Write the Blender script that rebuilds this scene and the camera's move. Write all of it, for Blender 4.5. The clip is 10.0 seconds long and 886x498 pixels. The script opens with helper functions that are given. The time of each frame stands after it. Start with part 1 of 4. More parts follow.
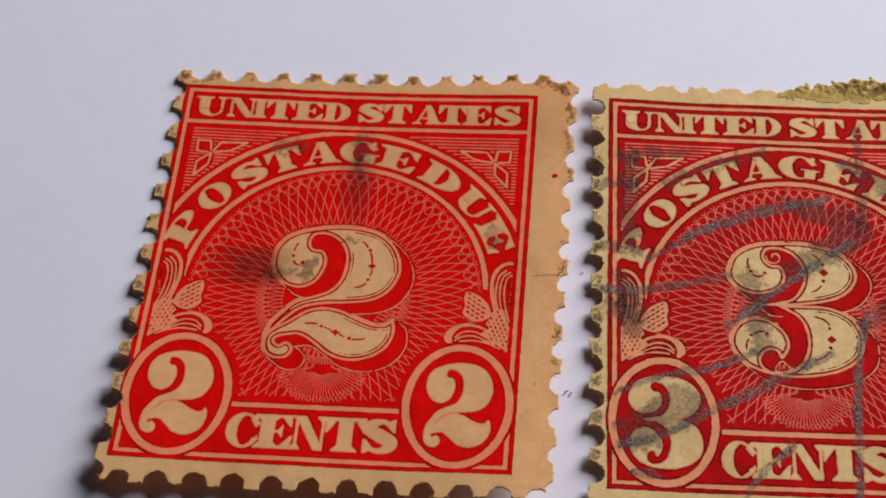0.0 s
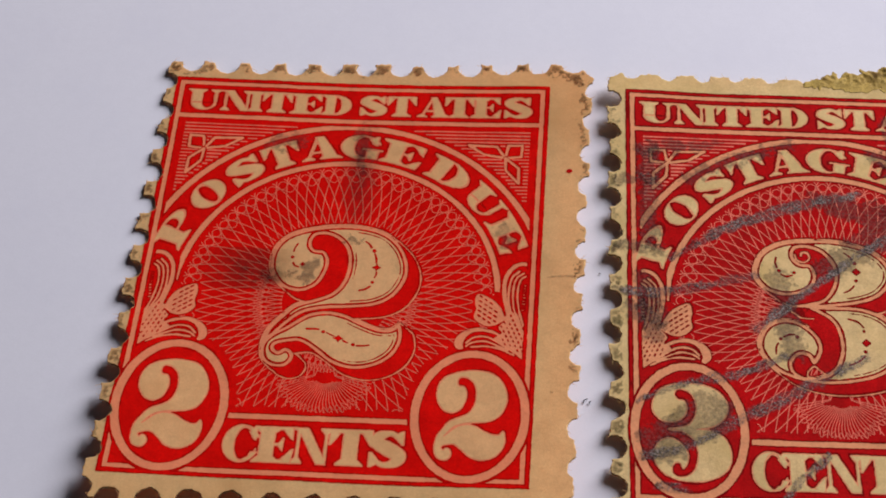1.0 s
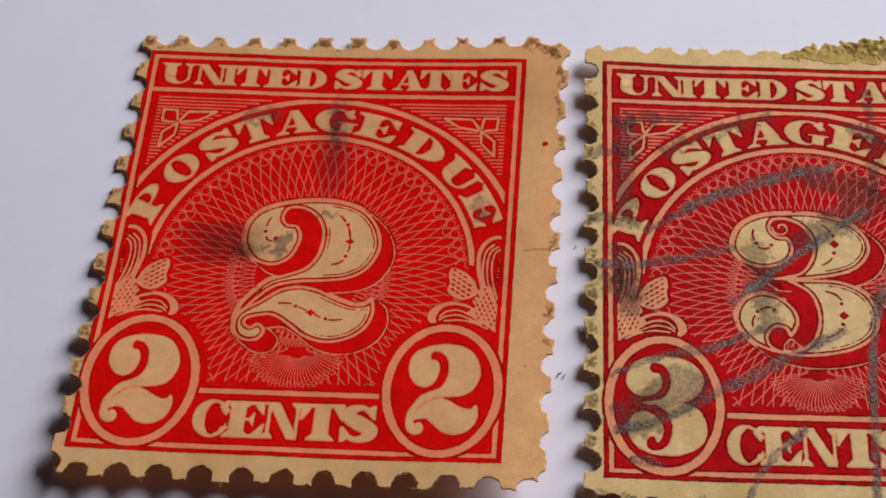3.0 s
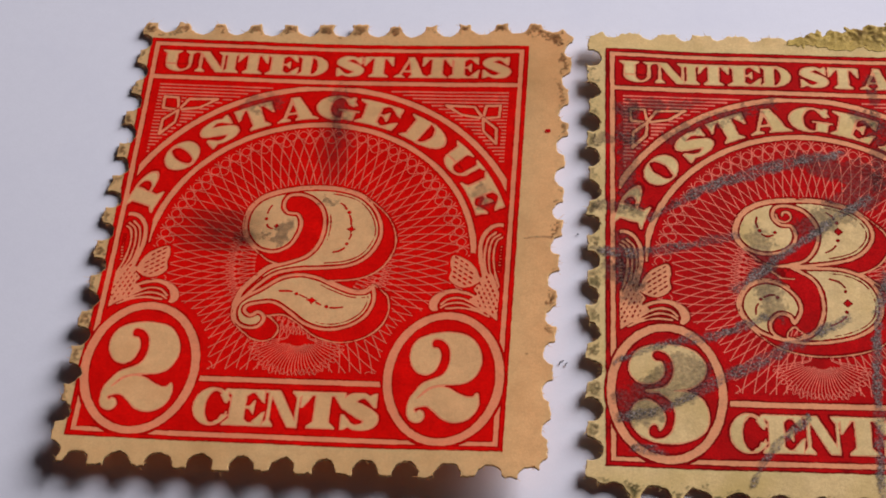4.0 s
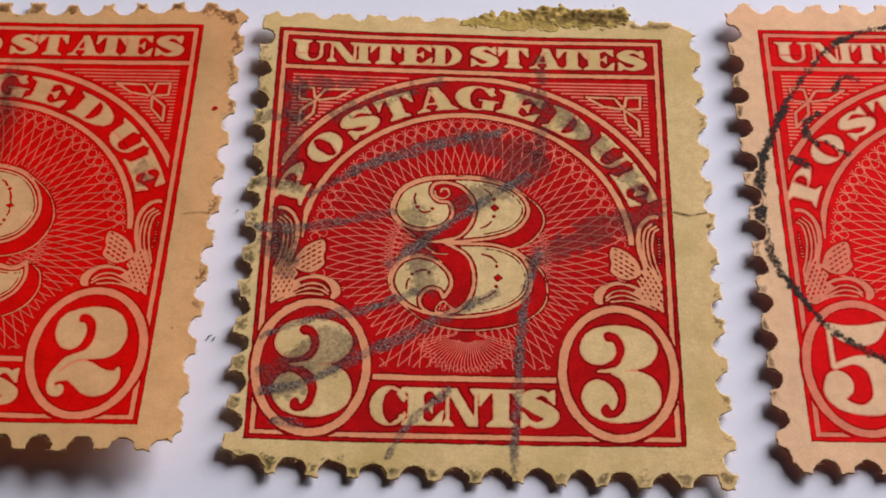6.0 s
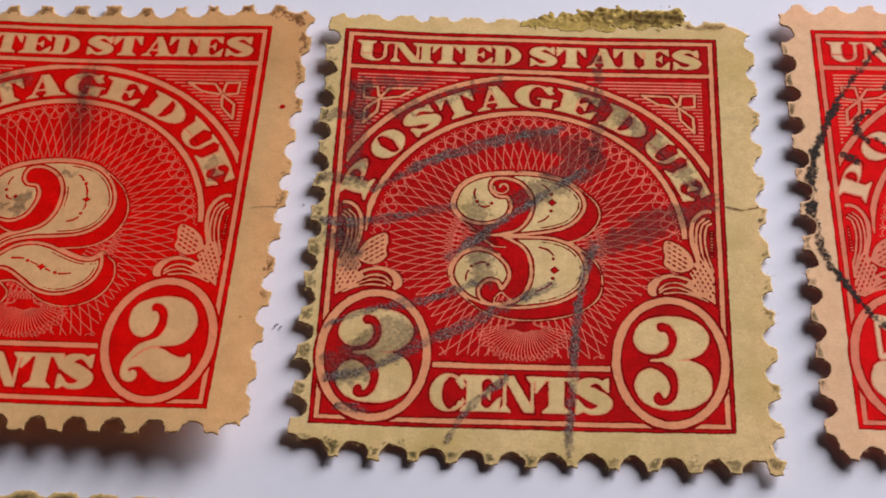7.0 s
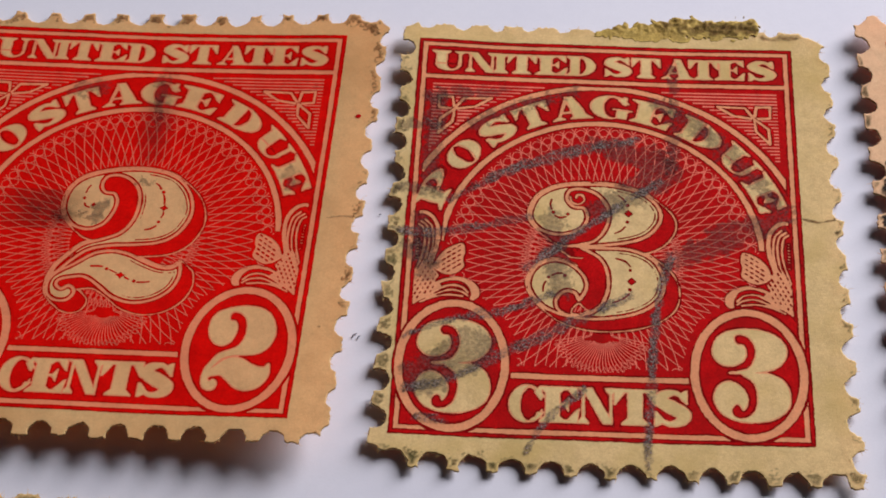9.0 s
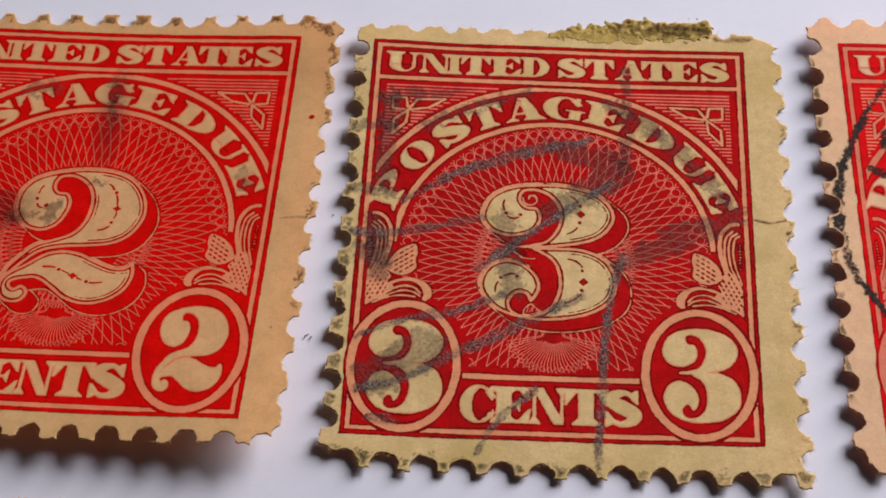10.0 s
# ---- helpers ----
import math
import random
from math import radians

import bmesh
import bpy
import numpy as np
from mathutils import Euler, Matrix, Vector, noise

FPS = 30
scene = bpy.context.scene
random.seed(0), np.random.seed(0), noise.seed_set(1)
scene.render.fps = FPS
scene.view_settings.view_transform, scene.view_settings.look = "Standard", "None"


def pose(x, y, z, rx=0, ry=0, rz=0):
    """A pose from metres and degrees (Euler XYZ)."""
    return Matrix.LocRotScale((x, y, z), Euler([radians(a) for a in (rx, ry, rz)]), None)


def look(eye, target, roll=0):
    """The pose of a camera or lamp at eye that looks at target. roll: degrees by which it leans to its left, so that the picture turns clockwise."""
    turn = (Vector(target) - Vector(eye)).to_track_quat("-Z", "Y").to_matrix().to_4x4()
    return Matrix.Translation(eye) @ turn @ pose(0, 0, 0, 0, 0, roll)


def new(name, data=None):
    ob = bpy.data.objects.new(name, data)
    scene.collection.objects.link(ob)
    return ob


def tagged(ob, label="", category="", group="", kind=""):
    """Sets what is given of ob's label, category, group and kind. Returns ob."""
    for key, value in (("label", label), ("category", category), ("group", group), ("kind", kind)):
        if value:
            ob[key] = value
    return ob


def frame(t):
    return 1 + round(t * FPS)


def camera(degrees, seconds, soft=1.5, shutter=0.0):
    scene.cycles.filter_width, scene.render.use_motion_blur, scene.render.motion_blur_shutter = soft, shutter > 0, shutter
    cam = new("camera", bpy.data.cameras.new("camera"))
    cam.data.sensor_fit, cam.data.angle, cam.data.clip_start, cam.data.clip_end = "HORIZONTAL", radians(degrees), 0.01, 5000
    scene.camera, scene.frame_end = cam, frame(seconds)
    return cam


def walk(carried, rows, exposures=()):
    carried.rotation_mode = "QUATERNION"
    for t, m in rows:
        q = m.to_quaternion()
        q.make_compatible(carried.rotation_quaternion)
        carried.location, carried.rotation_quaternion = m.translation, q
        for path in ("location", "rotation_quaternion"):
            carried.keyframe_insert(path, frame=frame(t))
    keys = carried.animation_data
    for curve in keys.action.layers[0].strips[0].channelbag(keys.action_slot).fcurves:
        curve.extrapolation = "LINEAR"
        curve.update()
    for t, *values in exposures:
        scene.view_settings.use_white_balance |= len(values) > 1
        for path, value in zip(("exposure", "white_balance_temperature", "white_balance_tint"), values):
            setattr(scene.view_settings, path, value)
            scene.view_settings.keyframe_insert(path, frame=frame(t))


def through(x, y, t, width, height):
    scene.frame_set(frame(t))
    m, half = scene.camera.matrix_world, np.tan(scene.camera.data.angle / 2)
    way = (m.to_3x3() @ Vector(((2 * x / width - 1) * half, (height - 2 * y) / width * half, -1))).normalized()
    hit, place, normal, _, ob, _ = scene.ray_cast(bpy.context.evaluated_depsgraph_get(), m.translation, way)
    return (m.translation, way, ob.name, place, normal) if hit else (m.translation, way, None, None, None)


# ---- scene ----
# The world is true to size: a stamp's printed design is 19 mm wide.
EXPOSURES = ((0.0, 0.0), (10.0, 0.0))
cam = camera(26.900, 10.0, soft=1.8, shutter=0.2)
PATH = (
    (0, look((0.02096, -0.03939, 0.07735), (0.01540, 0.00819, 0.00713), -2.535)),
    (0.5, look((0.01925, -0.03705, 0.07384), (0.01445, 0.01077, 0.00373), -1.918)),
    (1, look((0.01948, -0.03661, 0.07271), (0.01461, 0.01122, 0.00262), -2.137)),
    (1.5, look((0.01992, -0.03683, 0.07229), (0.01509, 0.01110, 0.00226), -2.150)),
    (2, look((0.02014, -0.03676, 0.07203), (0.01551, 0.01101, 0.00188), -1.964)),
    (2.5, look((0.02069, -0.03666, 0.07183), (0.01577, 0.01090, 0.00156), -2.356)),
    (4, look((0.02142, -0.03655, 0.07113), (0.01576, 0.01050, 0.00057), -3.211)),
    (4.5, look((0.02134, -0.03665, 0.07082), (0.01631, 0.01043, 0.00023), -2.531)),
    (5, look((0.02424, -0.03660, 0.07043), (0.02024, 0.01060, -0.00014), -1.466)),
    (5.5, look((0.03041, -0.03667, 0.06973), (0.02725, 0.01099, -0.00059), -0.788)),
    (5.7, look((0.03163, -0.03675, 0.06988), (0.02953, 0.01087, -0.00050), 0.298)),
    (5.9, look((0.03270, -0.03702, 0.07023), (0.03117, 0.01056, -0.00019), 0.890)),
    (6.1, look((0.03348, -0.03757, 0.07084), (0.03172, 0.00998, 0.00041), 0.691)),
    (6.3, look((0.03400, -0.03824, 0.07154), (0.03151, 0.00931, 0.00113), -0.002)),
    (6.55, look((0.03427, -0.03899, 0.07230), (0.03063, 0.00856, 0.00193), -1.111)),
    (6.8, look((0.03416, -0.03934, 0.07260), (0.02964, 0.00823, 0.00230), -1.950)),
    (7, look((0.03393, -0.03938, 0.07257), (0.02896, 0.00823, 0.00233), -2.359)),
    (7.5, look((0.03273, -0.03938, 0.07273), (0.02723, 0.00818, 0.00250), -2.812)),
    (8, look((0.03154, -0.03944, 0.07287), (0.02555, 0.00813, 0.00268), -3.105)),
    (8.5, look((0.03153, -0.03915, 0.07314), (0.02484, 0.00815, 0.00284), -3.797)),
    (9, look((0.03165, -0.03917, 0.07313), (0.02536, 0.00826, 0.00287), -3.364)),
    (9.5, look((0.03212, -0.03907, 0.07326), (0.02663, 0.00836, 0.00293), -2.597)),
    (10, look((0.03264, -0.03919, 0.07325), (0.02757, 0.00836, 0.00297), -2.148)),
)
walk(cam, PATH, EXPOSURES)


# ---- light: an added key disc behind and to the right, pale daylight all round ----
SUN_TURN, SUN_HEIGHT = 44.0, 27.5
world = bpy.data.worlds.new("daylight")
scene.world = world
world.use_nodes = True
wn = world.node_tree.nodes
sky = wn.new("ShaderNodeTexSky")
sky.sky_type, sky.sun_disc = "NISHITA", False
sky.sun_elevation, sky.sun_rotation = radians(SUN_HEIGHT), radians(SUN_TURN)
wn["Background"].inputs["Strength"].default_value = 0.0048
veil = wn.new("ShaderNodeMixRGB")  # pale walls of the room take most of the blue out of the sky's light
veil.inputs["Fac"].default_value, veil.inputs["Color2"].default_value = 0.75, (4.0, 3.2, 3.3, 1)
world.node_tree.links.new(sky.outputs["Color"], veil.inputs["Color1"])
world.node_tree.links.new(veil.outputs["Color"], wn["Background"].inputs["Color"])

# an unseen disc stands in close by as key light, so it falls off from one end of the row of stamps to the other
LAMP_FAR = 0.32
lamp_data = bpy.data.lights.new("near_key_light", "AREA")
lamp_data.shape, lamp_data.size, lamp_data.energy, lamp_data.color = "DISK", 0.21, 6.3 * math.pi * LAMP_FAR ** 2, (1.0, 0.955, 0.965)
lamp = new("near_key_light", lamp_data)
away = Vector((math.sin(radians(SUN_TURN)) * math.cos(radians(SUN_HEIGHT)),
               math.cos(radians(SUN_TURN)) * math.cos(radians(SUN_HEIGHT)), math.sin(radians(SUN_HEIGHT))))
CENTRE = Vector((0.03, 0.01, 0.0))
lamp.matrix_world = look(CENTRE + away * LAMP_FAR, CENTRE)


# ---- materials ----
def material(name):
    m = bpy.data.materials.new(name)
    m.use_nodes = True
    m.node_tree.nodes.clear()
    return m, m.node_tree.nodes, m.node_tree.links


def tex_noise(n, l, coord, scale, detail=4.0, rough=0.6):
    t = n.new("ShaderNodeTexNoise")
    t.inputs["Scale"].default_value, t.inputs["Detail"].default_value, t.inputs["Roughness"].default_value = scale, detail, rough
    l.new(coord, t.inputs["Vector"])
    return t.outputs["Fac"]


def ramp(n, l, fac, stops):
    r = n.new("ShaderNodeValToRGB")
    while len(r.color_ramp.elements) < len(stops):
        r.color_ramp.elements.new(0.5)
    for e, (p, c) in zip(r.color_ramp.elements, stops):
        e.position, e.color = p, (*c, 1) if len(c) == 3 else c
    l.new(fac, r.inputs["Fac"])
    return r.outputs["Color"]


def mixed(n, l, kind, fac, a, b):
    x = n.new("ShaderNodeMixRGB")
    x.blend_type = kind
    for socket, value in (("Fac", fac), ("Color1", a), ("Color2", b)):
        if isinstance(value, (int, float)):
            x.inputs[socket].default_value = value
        elif isinstance(value, tuple):
            x.inputs[socket].default_value = (*value, 1)
        else:
            l.new(value, x.inputs[socket])
    return x.outputs["Color"]


def scaled(c, k):
    return tuple(min(1.0, v * k) for v in c)


def thin_sheet(name, colour, grain, stain, rough, through, bump, stain_amount=0.35, gloss=0.12, glow=None):
    """Paper or printed ink: grain at fibre size, stains at millimetre size, some light let through."""
    m, n, l = material(name)
    coord = n.new("ShaderNodeTexCoord").outputs["Object"]
    fine = tex_noise(n, l, coord, 9000, 5, 0.7)
    mid = tex_noise(n, l, coord, 1900, 4, 0.65)
    wide = tex_noise(n, l, coord, 260, 5, 0.6)
    base = ramp(n, l, fine, [(0.25, scaled(colour, 1 - grain)), (0.75, scaled(colour, 1 + grain))])
    base = mixed(n, l, "MULTIPLY", 0.8, base, ramp(n, l, mid, [(0.3, (1 - grain,) * 3), (0.62, (1, 1, 1))]))
    base = mixed(n, l, "MIX", ramp(n, l, wide, [(0.45, (0, 0, 0)), (0.75, (stain_amount,) * 3)]), base, stain)
    p = n.new("ShaderNodeBsdfPrincipled")
    p.inputs["Roughness"].default_value = rough
    p.inputs["Specular IOR Level"].default_value = gloss
    l.new(base, p.inputs["Base Color"])
    relief = n.new("ShaderNodeBump")
    relief.inputs["Strength"].default_value, relief.inputs["Distance"].default_value = bump, 0.00004
    l.new(mixed(n, l, "MIX", 0.5, fine, mid), relief.inputs["Height"])
    l.new(relief.outputs["Normal"], p.inputs["Normal"])
    t = n.new("ShaderNodeBsdfTranslucent")
    if glow:
        t.inputs["Color"].default_value = (*glow, 1)
    else:
        l.new(base, t.inputs["Color"])
    mix = n.new("ShaderNodeMixShader")
    mix.inputs["Fac"].default_value = through
    l.new(p.outputs[0], mix.inputs[1]), l.new(t.outputs[0], mix.inputs[2])
    l.new(mix.outputs[0], n.new("ShaderNodeOutputMaterial").inputs["Surface"])
    return m


def patchy_ink(name, colour, low, high, scale, most=1.0, least=0.0, rough=0.6, gloss=0.06, fleck=(0.45, 1.6), bright=0.62):
    """Ink or dirt that took on the high spots of the paper and thins out at its edges, so that the print shows through."""
    m, n, l = material(name)
    coord = n.new("ShaderNodeTexCoord").outputs["Object"]
    grain = tex_noise(n, l, coord, scale, 6, 0.7)
    wide = tex_noise(n, l, coord, scale * 0.13, 3, 0.5)
    cover = ramp(n, l, mixed(n, l, "MIX", 0.35, grain, wide), [(low, (least,) * 3), (high, (most,) * 3)])
    edge = n.new("ShaderNodeAttribute")
    edge.attribute_name = "cover"
    cover = mixed(n, l, "MULTIPLY", 1.0, cover, edge.outputs["Color"])
    p = n.new("ShaderNodeBsdfPrincipled")
    p.inputs["Roughness"].default_value = rough
    p.inputs["Specular IOR Level"].default_value = gloss
    fine = tex_noise(n, l, coord, scale * 1.3, 3, 0.6)
    l.new(ramp(n, l, fine, [(0.42, scaled(colour, fleck[0])), (bright, scaled(colour, fleck[1]))]), p.inputs["Base Color"])
    clear = n.new("ShaderNodeBsdfTransparent")
    mix = n.new("ShaderNodeMixShader")
    l.new(cover, mix.inputs["Fac"]), l.new(clear.outputs[0], mix.inputs[1]), l.new(p.outputs[0], mix.inputs[2])
    l.new(mix.outputs[0], n.new("ShaderNodeOutputMaterial").inputs["Surface"])
    return m


PAPER_A = thin_sheet("aged_cream_paper", (0.88, 0.605, 0.29), 0.17, (0.70, 0.43, 0.18), 0.8, 0.40, 0.6, 0.6, glow=(0.97, 0.49, 0.20))
PAPER_B = thin_sheet("aged_yellowish_paper", (0.88, 0.645, 0.315), 0.2, (0.60, 0.45, 0.16), 0.8, 0.27, 0.7, 0.9, glow=(0.85, 0.34, 0.12))
PAPER_C = thin_sheet("aged_peach_paper", (0.97, 0.62, 0.38), 0.17, (0.84, 0.48, 0.27), 0.8, 0.28, 0.6, glow=(0.95, 0.36, 0.20))
INK_A = thin_sheet("scarlet_ink", (0.93, 0.006, 0.004), 0.2, (0.64, 0.004, 0.003), 0.7, 0.34, 0.5, 0.75, gloss=0.015)
INK_B = thin_sheet("carmine_ink", (0.63, 0.007, 0.009), 0.25, (0.32, 0.012, 0.011), 0.7, 0.32, 0.6, 0.75, gloss=0.02)
INK_C = thin_sheet("bright_red_ink", (0.94, 0.008, 0.010), 0.18, (0.76, 0.007, 0.009), 0.7, 0.32, 0.5, 0.65, gloss=0.02)
TONE_A = thin_sheet("cream_paper_with_plate_tone", (1.0, 0.315, 0.16), 0.14, (0.95, 0.26, 0.13), 0.8, 0.26, 0.6)
TONE_B = thin_sheet("yellowed_paper_with_plate_tone", (0.97, 0.39, 0.20), 0.18, (0.86, 0.31, 0.155), 0.8, 0.26, 0.7)
TONE_C = thin_sheet("peach_paper_with_plate_tone", (0.97, 0.30, 0.19), 0.17, (0.90, 0.23, 0.14), 0.8, 0.38, 0.6)
PALE_A = thin_sheet("scarlet_tinted_line", (1.0, 0.165, 0.10), 0.3, (0.95, 0.07, 0.04), 0.8, 0.1, 0.4)
PALE_B = thin_sheet("carmine_tinted_line", (1.0, 0.205, 0.14), 0.3, (0.88, 0.12, 0.08), 0.8, 0.1, 0.4)
PALE_C = thin_sheet("red_tinted_line", (0.98, 0.22, 0.14), 0.2, (0.92, 0.14, 0.09), 0.8, 0.1, 0.4)
DEEP_A = thin_sheet("scarlet_ink_laid_thick", (0.62, 0.005, 0.003), 0.3, (0.42, 0.004, 0.003), 0.6, 0.3, 0.6, 0.6, gloss=0.01)
DEEP_B = thin_sheet("carmine_ink_laid_thick", (0.30, 0.005, 0.006), 0.3, (0.15, 0.006, 0.006), 0.6, 0.25, 0.6, 0.6, gloss=0.01)
DEEP_C = thin_sheet("red_ink_laid_thick", (0.55, 0.005, 0.006), 0.3, (0.38, 0.004, 0.005), 0.6, 0.25, 0.6, 0.6, gloss=0.01)
TORN = thin_sheet("soiled_torn_edge", (0.50, 0.36, 0.17), 0.4, (0.20, 0.14, 0.06), 0.9, 0.15, 1.0, 0.8, gloss=0.03)
GUM = thin_sheet("old_hinge_gum", (0.70, 0.50, 0.14), 0.4, (0.24, 0.13, 0.025), 0.6, 0.2, 1.0, 0.85)
SHEET = thin_sheet("white_paper", (0.695, 0.705, 0.81), 0.025, (0.655, 0.665, 0.78), 0.8, 0.0, 0.15, 0.6)
GREY_CANCEL = patchy_ink("silvery_grey_cancel_ink", (0.075, 0.060, 0.056), 0.43, 0.57, 7600, 0.76, 0.16, 0.4, 0.35, (0.10, 5.0), 0.71)
FAINT_CANCEL = patchy_ink("faint_grey_cancel_ink", (0.06, 0.046, 0.042), 0.36, 0.66, 6000, 0.55, 0.12, 0.7, 0.06, (0.3, 2.2))
BLACK_CANCEL = patchy_ink("black_cancel_ink", (0.014, 0.012, 0.011), 0.40, 0.52, 6200, 0.95, 0.2, 0.5)
SOIL = patchy_ink("brown_grime", (0.10, 0.05, 0.02), 0.34, 0.66, 3600, 0.85, 0.1, 0.8)
PALE_STAIN_AND_SHADE = patchy_ink("pale_grey_stain_and_shade", (0.08, 0.062, 0.048), 0.36, 0.72, 3200, 0.62, 0.05, 0.8)
GREEN_SOIL = patchy_ink("greenish_grime", (0.07, 0.065, 0.025), 0.34, 0.66, 4200, 0.85, 0.1, 0.8)


def soft_patch(name, colour, centre, radius, most):
    """A dark patch that thins out to nothing round its centre (in millimetres of the stamp)."""
    m, n, l = material(name)
    coord = n.new("ShaderNodeTexCoord").outputs["Object"]
    shift, scale = n.new("ShaderNodeVectorMath"), n.new("ShaderNodeVectorMath")
    shift.operation, scale.operation = "SUBTRACT", "DIVIDE"
    shift.inputs[1].default_value = (centre[0] * 0.001, centre[1] * 0.001, 0)
    scale.inputs[1].default_value = (radius[0] * 0.001, radius[1] * 0.001, 1)
    ball = n.new("ShaderNodeTexGradient")
    ball.gradient_type = "SPHERICAL"
    l.new(coord, shift.inputs[0]), l.new(shift.outputs[0], scale.inputs[0]), l.new(scale.outputs[0], ball.inputs["Vector"])
    grain = ramp(n, l, tex_noise(n, l, coord, 3500, 6, 0.7), [(0.3, (0.35,) * 3), (0.65, (1, 1, 1))])
    cover = mixed(n, l, "MULTIPLY", 1.0, mixed(n, l, "MULTIPLY", 1.0, ball.outputs["Color"], grain), (most, most, most))
    p = n.new("ShaderNodeBsdfPrincipled")
    p.inputs["Base Color"].default_value, p.inputs["Roughness"].default_value, p.inputs["Specular IOR Level"].default_value = (*colour, 1), 0.8, 0.05
    mix = n.new("ShaderNodeMixShader")
    l.new(cover, mix.inputs["Fac"]), l.new(n.new("ShaderNodeBsdfTransparent").outputs[0], mix.inputs[1]), l.new(p.outputs[0], mix.inputs[2])
    l.new(mix.outputs[0], n.new("ShaderNodeOutputMaterial").inputs["Surface"])
    return m


# soft patches, darkest at the centre and fading outward
DARK_PATCH = soft_patch("dark_soft_patch", (0.03, 0.018, 0.014), (5.2, 11.3), (2.6, 2.2), 0.55)
STREAK = soft_patch("grey_streak", (0.03, 0.02, 0.018), (10.0, 17.0), (1.1, 3.6), 0.5)
DARK_CORE = soft_patch("dark_patch_core", (0.02, 0.012, 0.01), (6.35, 10.9), (0.8, 0.6), 0.75)
FIBRE = thin_sheet("dark_fibre", (0.03, 0.03, 0.05), 0.2, (0.05, 0.04, 0.05), 0.7, 0.0, 0.2)

# ---- drawing in the plane: signed distances in millimetres, below zero inside ----
WIDE, HIGH = 19.0, 22.65
ARCH_X, ARCH_Y, ARCH_OUT, ARCH_IN = 9.42, 10.0, 9.88, 7.64
MEDALS = ((2.68, 3.66, 2.63, 3.46), (16.20, 3.66, 2.65, 3.46))


def lattice_noise(x, y, cell, seed):
    """Smooth noise from -1 to 1 with features of about cell millimetres."""
    table = np.random.default_rng(seed).uniform(-1, 1, (97, 97))
    fx, fy = x / cell + 20.0, y / cell + 20.0
    ix, iy = np.floor(fx).astype(int), np.floor(fy).astype(int)
    sx, sy = fx - ix, fy - iy
    sx, sy = sx * sx * (3 - 2 * sx), sy * sy * (3 - 2 * sy)
    ix, iy, jx, jy = ix % 97, iy % 97, (ix + 1) % 97, (iy + 1) % 97
    return (table[ix, iy] * (1 - sx) + table[jx, iy] * sx) * (1 - sy) + (table[ix, jy] * (1 - sx) + table[jx, jy] * sx) * sy


def box(x, y, x0, y0, x1, y1):
    return np.maximum(np.abs(x - (x0 + x1) / 2) - (x1 - x0) / 2, np.abs(y - (y0 + y1) / 2) - (y1 - y0) / 2)


def oval(x, y, cx, cy, rx, ry):
    return (np.sqrt(((x - cx) / rx) ** 2 + ((y - cy) / ry) ** 2 + 1e-9) - 1) * min(rx, ry)


def smooth_loop(points, steps=5):
    p = np.array(points, float)
    a, b, c, d = np.roll(p, 1, 0), p, np.roll(p, -1, 0), np.roll(p, -2, 0)
    out = [0.5 * (2 * b + (c - a) * s + (2 * a - 5 * b + 4 * c - d) * s**2 + (3 * b - a - 3 * c + d) * s**3)
           for s in np.arange(steps) / steps]
    return np.stack(out, 1).reshape(-1, 2)


def smooth_line(points, steps=10):
    p = np.array(points, float)
    p = np.concatenate([2 * p[:1] - p[1:2], p, 2 * p[-1:] - p[-2:-1]])
    a, b, c, d = p[:-3], p[1:-2], p[2:-1], p[3:]
    out = [0.5 * (2 * b + (c - a) * s + (2 * a - 5 * b + 4 * c - d) * s**2 + (3 * b - a - 3 * c + d) * s**3)
           for s in np.arange(steps) / steps]
    return np.concatenate([np.stack(out, 1).reshape(-1, p.shape[1]), p[-2:-1]])


def polygon(x, y, pts):
    pts = np.asarray(pts, float)
    best, inside = np.full(x.shape, 1e9), np.zeros(x.shape, bool)
    for (ax, ay), (bx, by) in zip(pts, np.roll(pts, -1, 0)):
        ex, ey = bx - ax, by - ay
        k = np.clip(((x - ax) * ex + (y - ay) * ey) / (ex * ex + ey * ey + 1e-12), 0, 1)
        best = np.minimum(best, (x - ax - k * ex) ** 2 + (y - ay - k * ey) ** 2)
        if ay != by:
            inside ^= ((ay > y) != (by > y)) & (x < ax + (y - ay) * ex / ey)
    return np.sqrt(best) * np.where(inside, -1, 1)


def stroke(x, y, points, radius=None, steps=10):
    """A pen line through the points (x, y) with one radius, or (x, y, radius)."""
    p = np.array(points, float)
    if radius is not None:
        p = np.column_stack([p, np.full(len(p), radius)])
    p = smooth_line(p, steps) if len(p) > 2 else p
    best = np.full(x.shape, 1e9)
    for (ax, ay, ar), (bx, by, br) in zip(p[:-1], p[1:]):
        ex, ey = bx - ax, by - ay
        k = np.clip(((x - ax) * ex + (y - ay) * ey) / (ex * ex + ey * ey + 1e-12), 0, 1)
        best = np.minimum(best, np.hypot(x - ax - k * ex, y - ay - k * ey) - (ar + k * (br - ar)))
    return best


def union(*parts):
    return np.minimum.reduce(parts)


# ---- fat Roman capitals, one unit high ----
def upright(x, y, c, w, over=0.13, top=True, bottom=True):
    """A stem with bracketed serifs."""
    s = box(x, y, c - w / 2, 0, c + w / 2, 1)
    for on, flip in ((bottom, False), (top, True)):
        if on:
            yy = 1 - y if flip else y
            s = union(s, polygon(x, yy, [(c - w / 2 - over, 0), (c + w / 2 + over, 0), (c + w / 2 + over, 0.07), (c + w / 2, 0.20),
                                         (c - w / 2, 0.20), (c - w / 2 - over, 0.07)]))
    return s


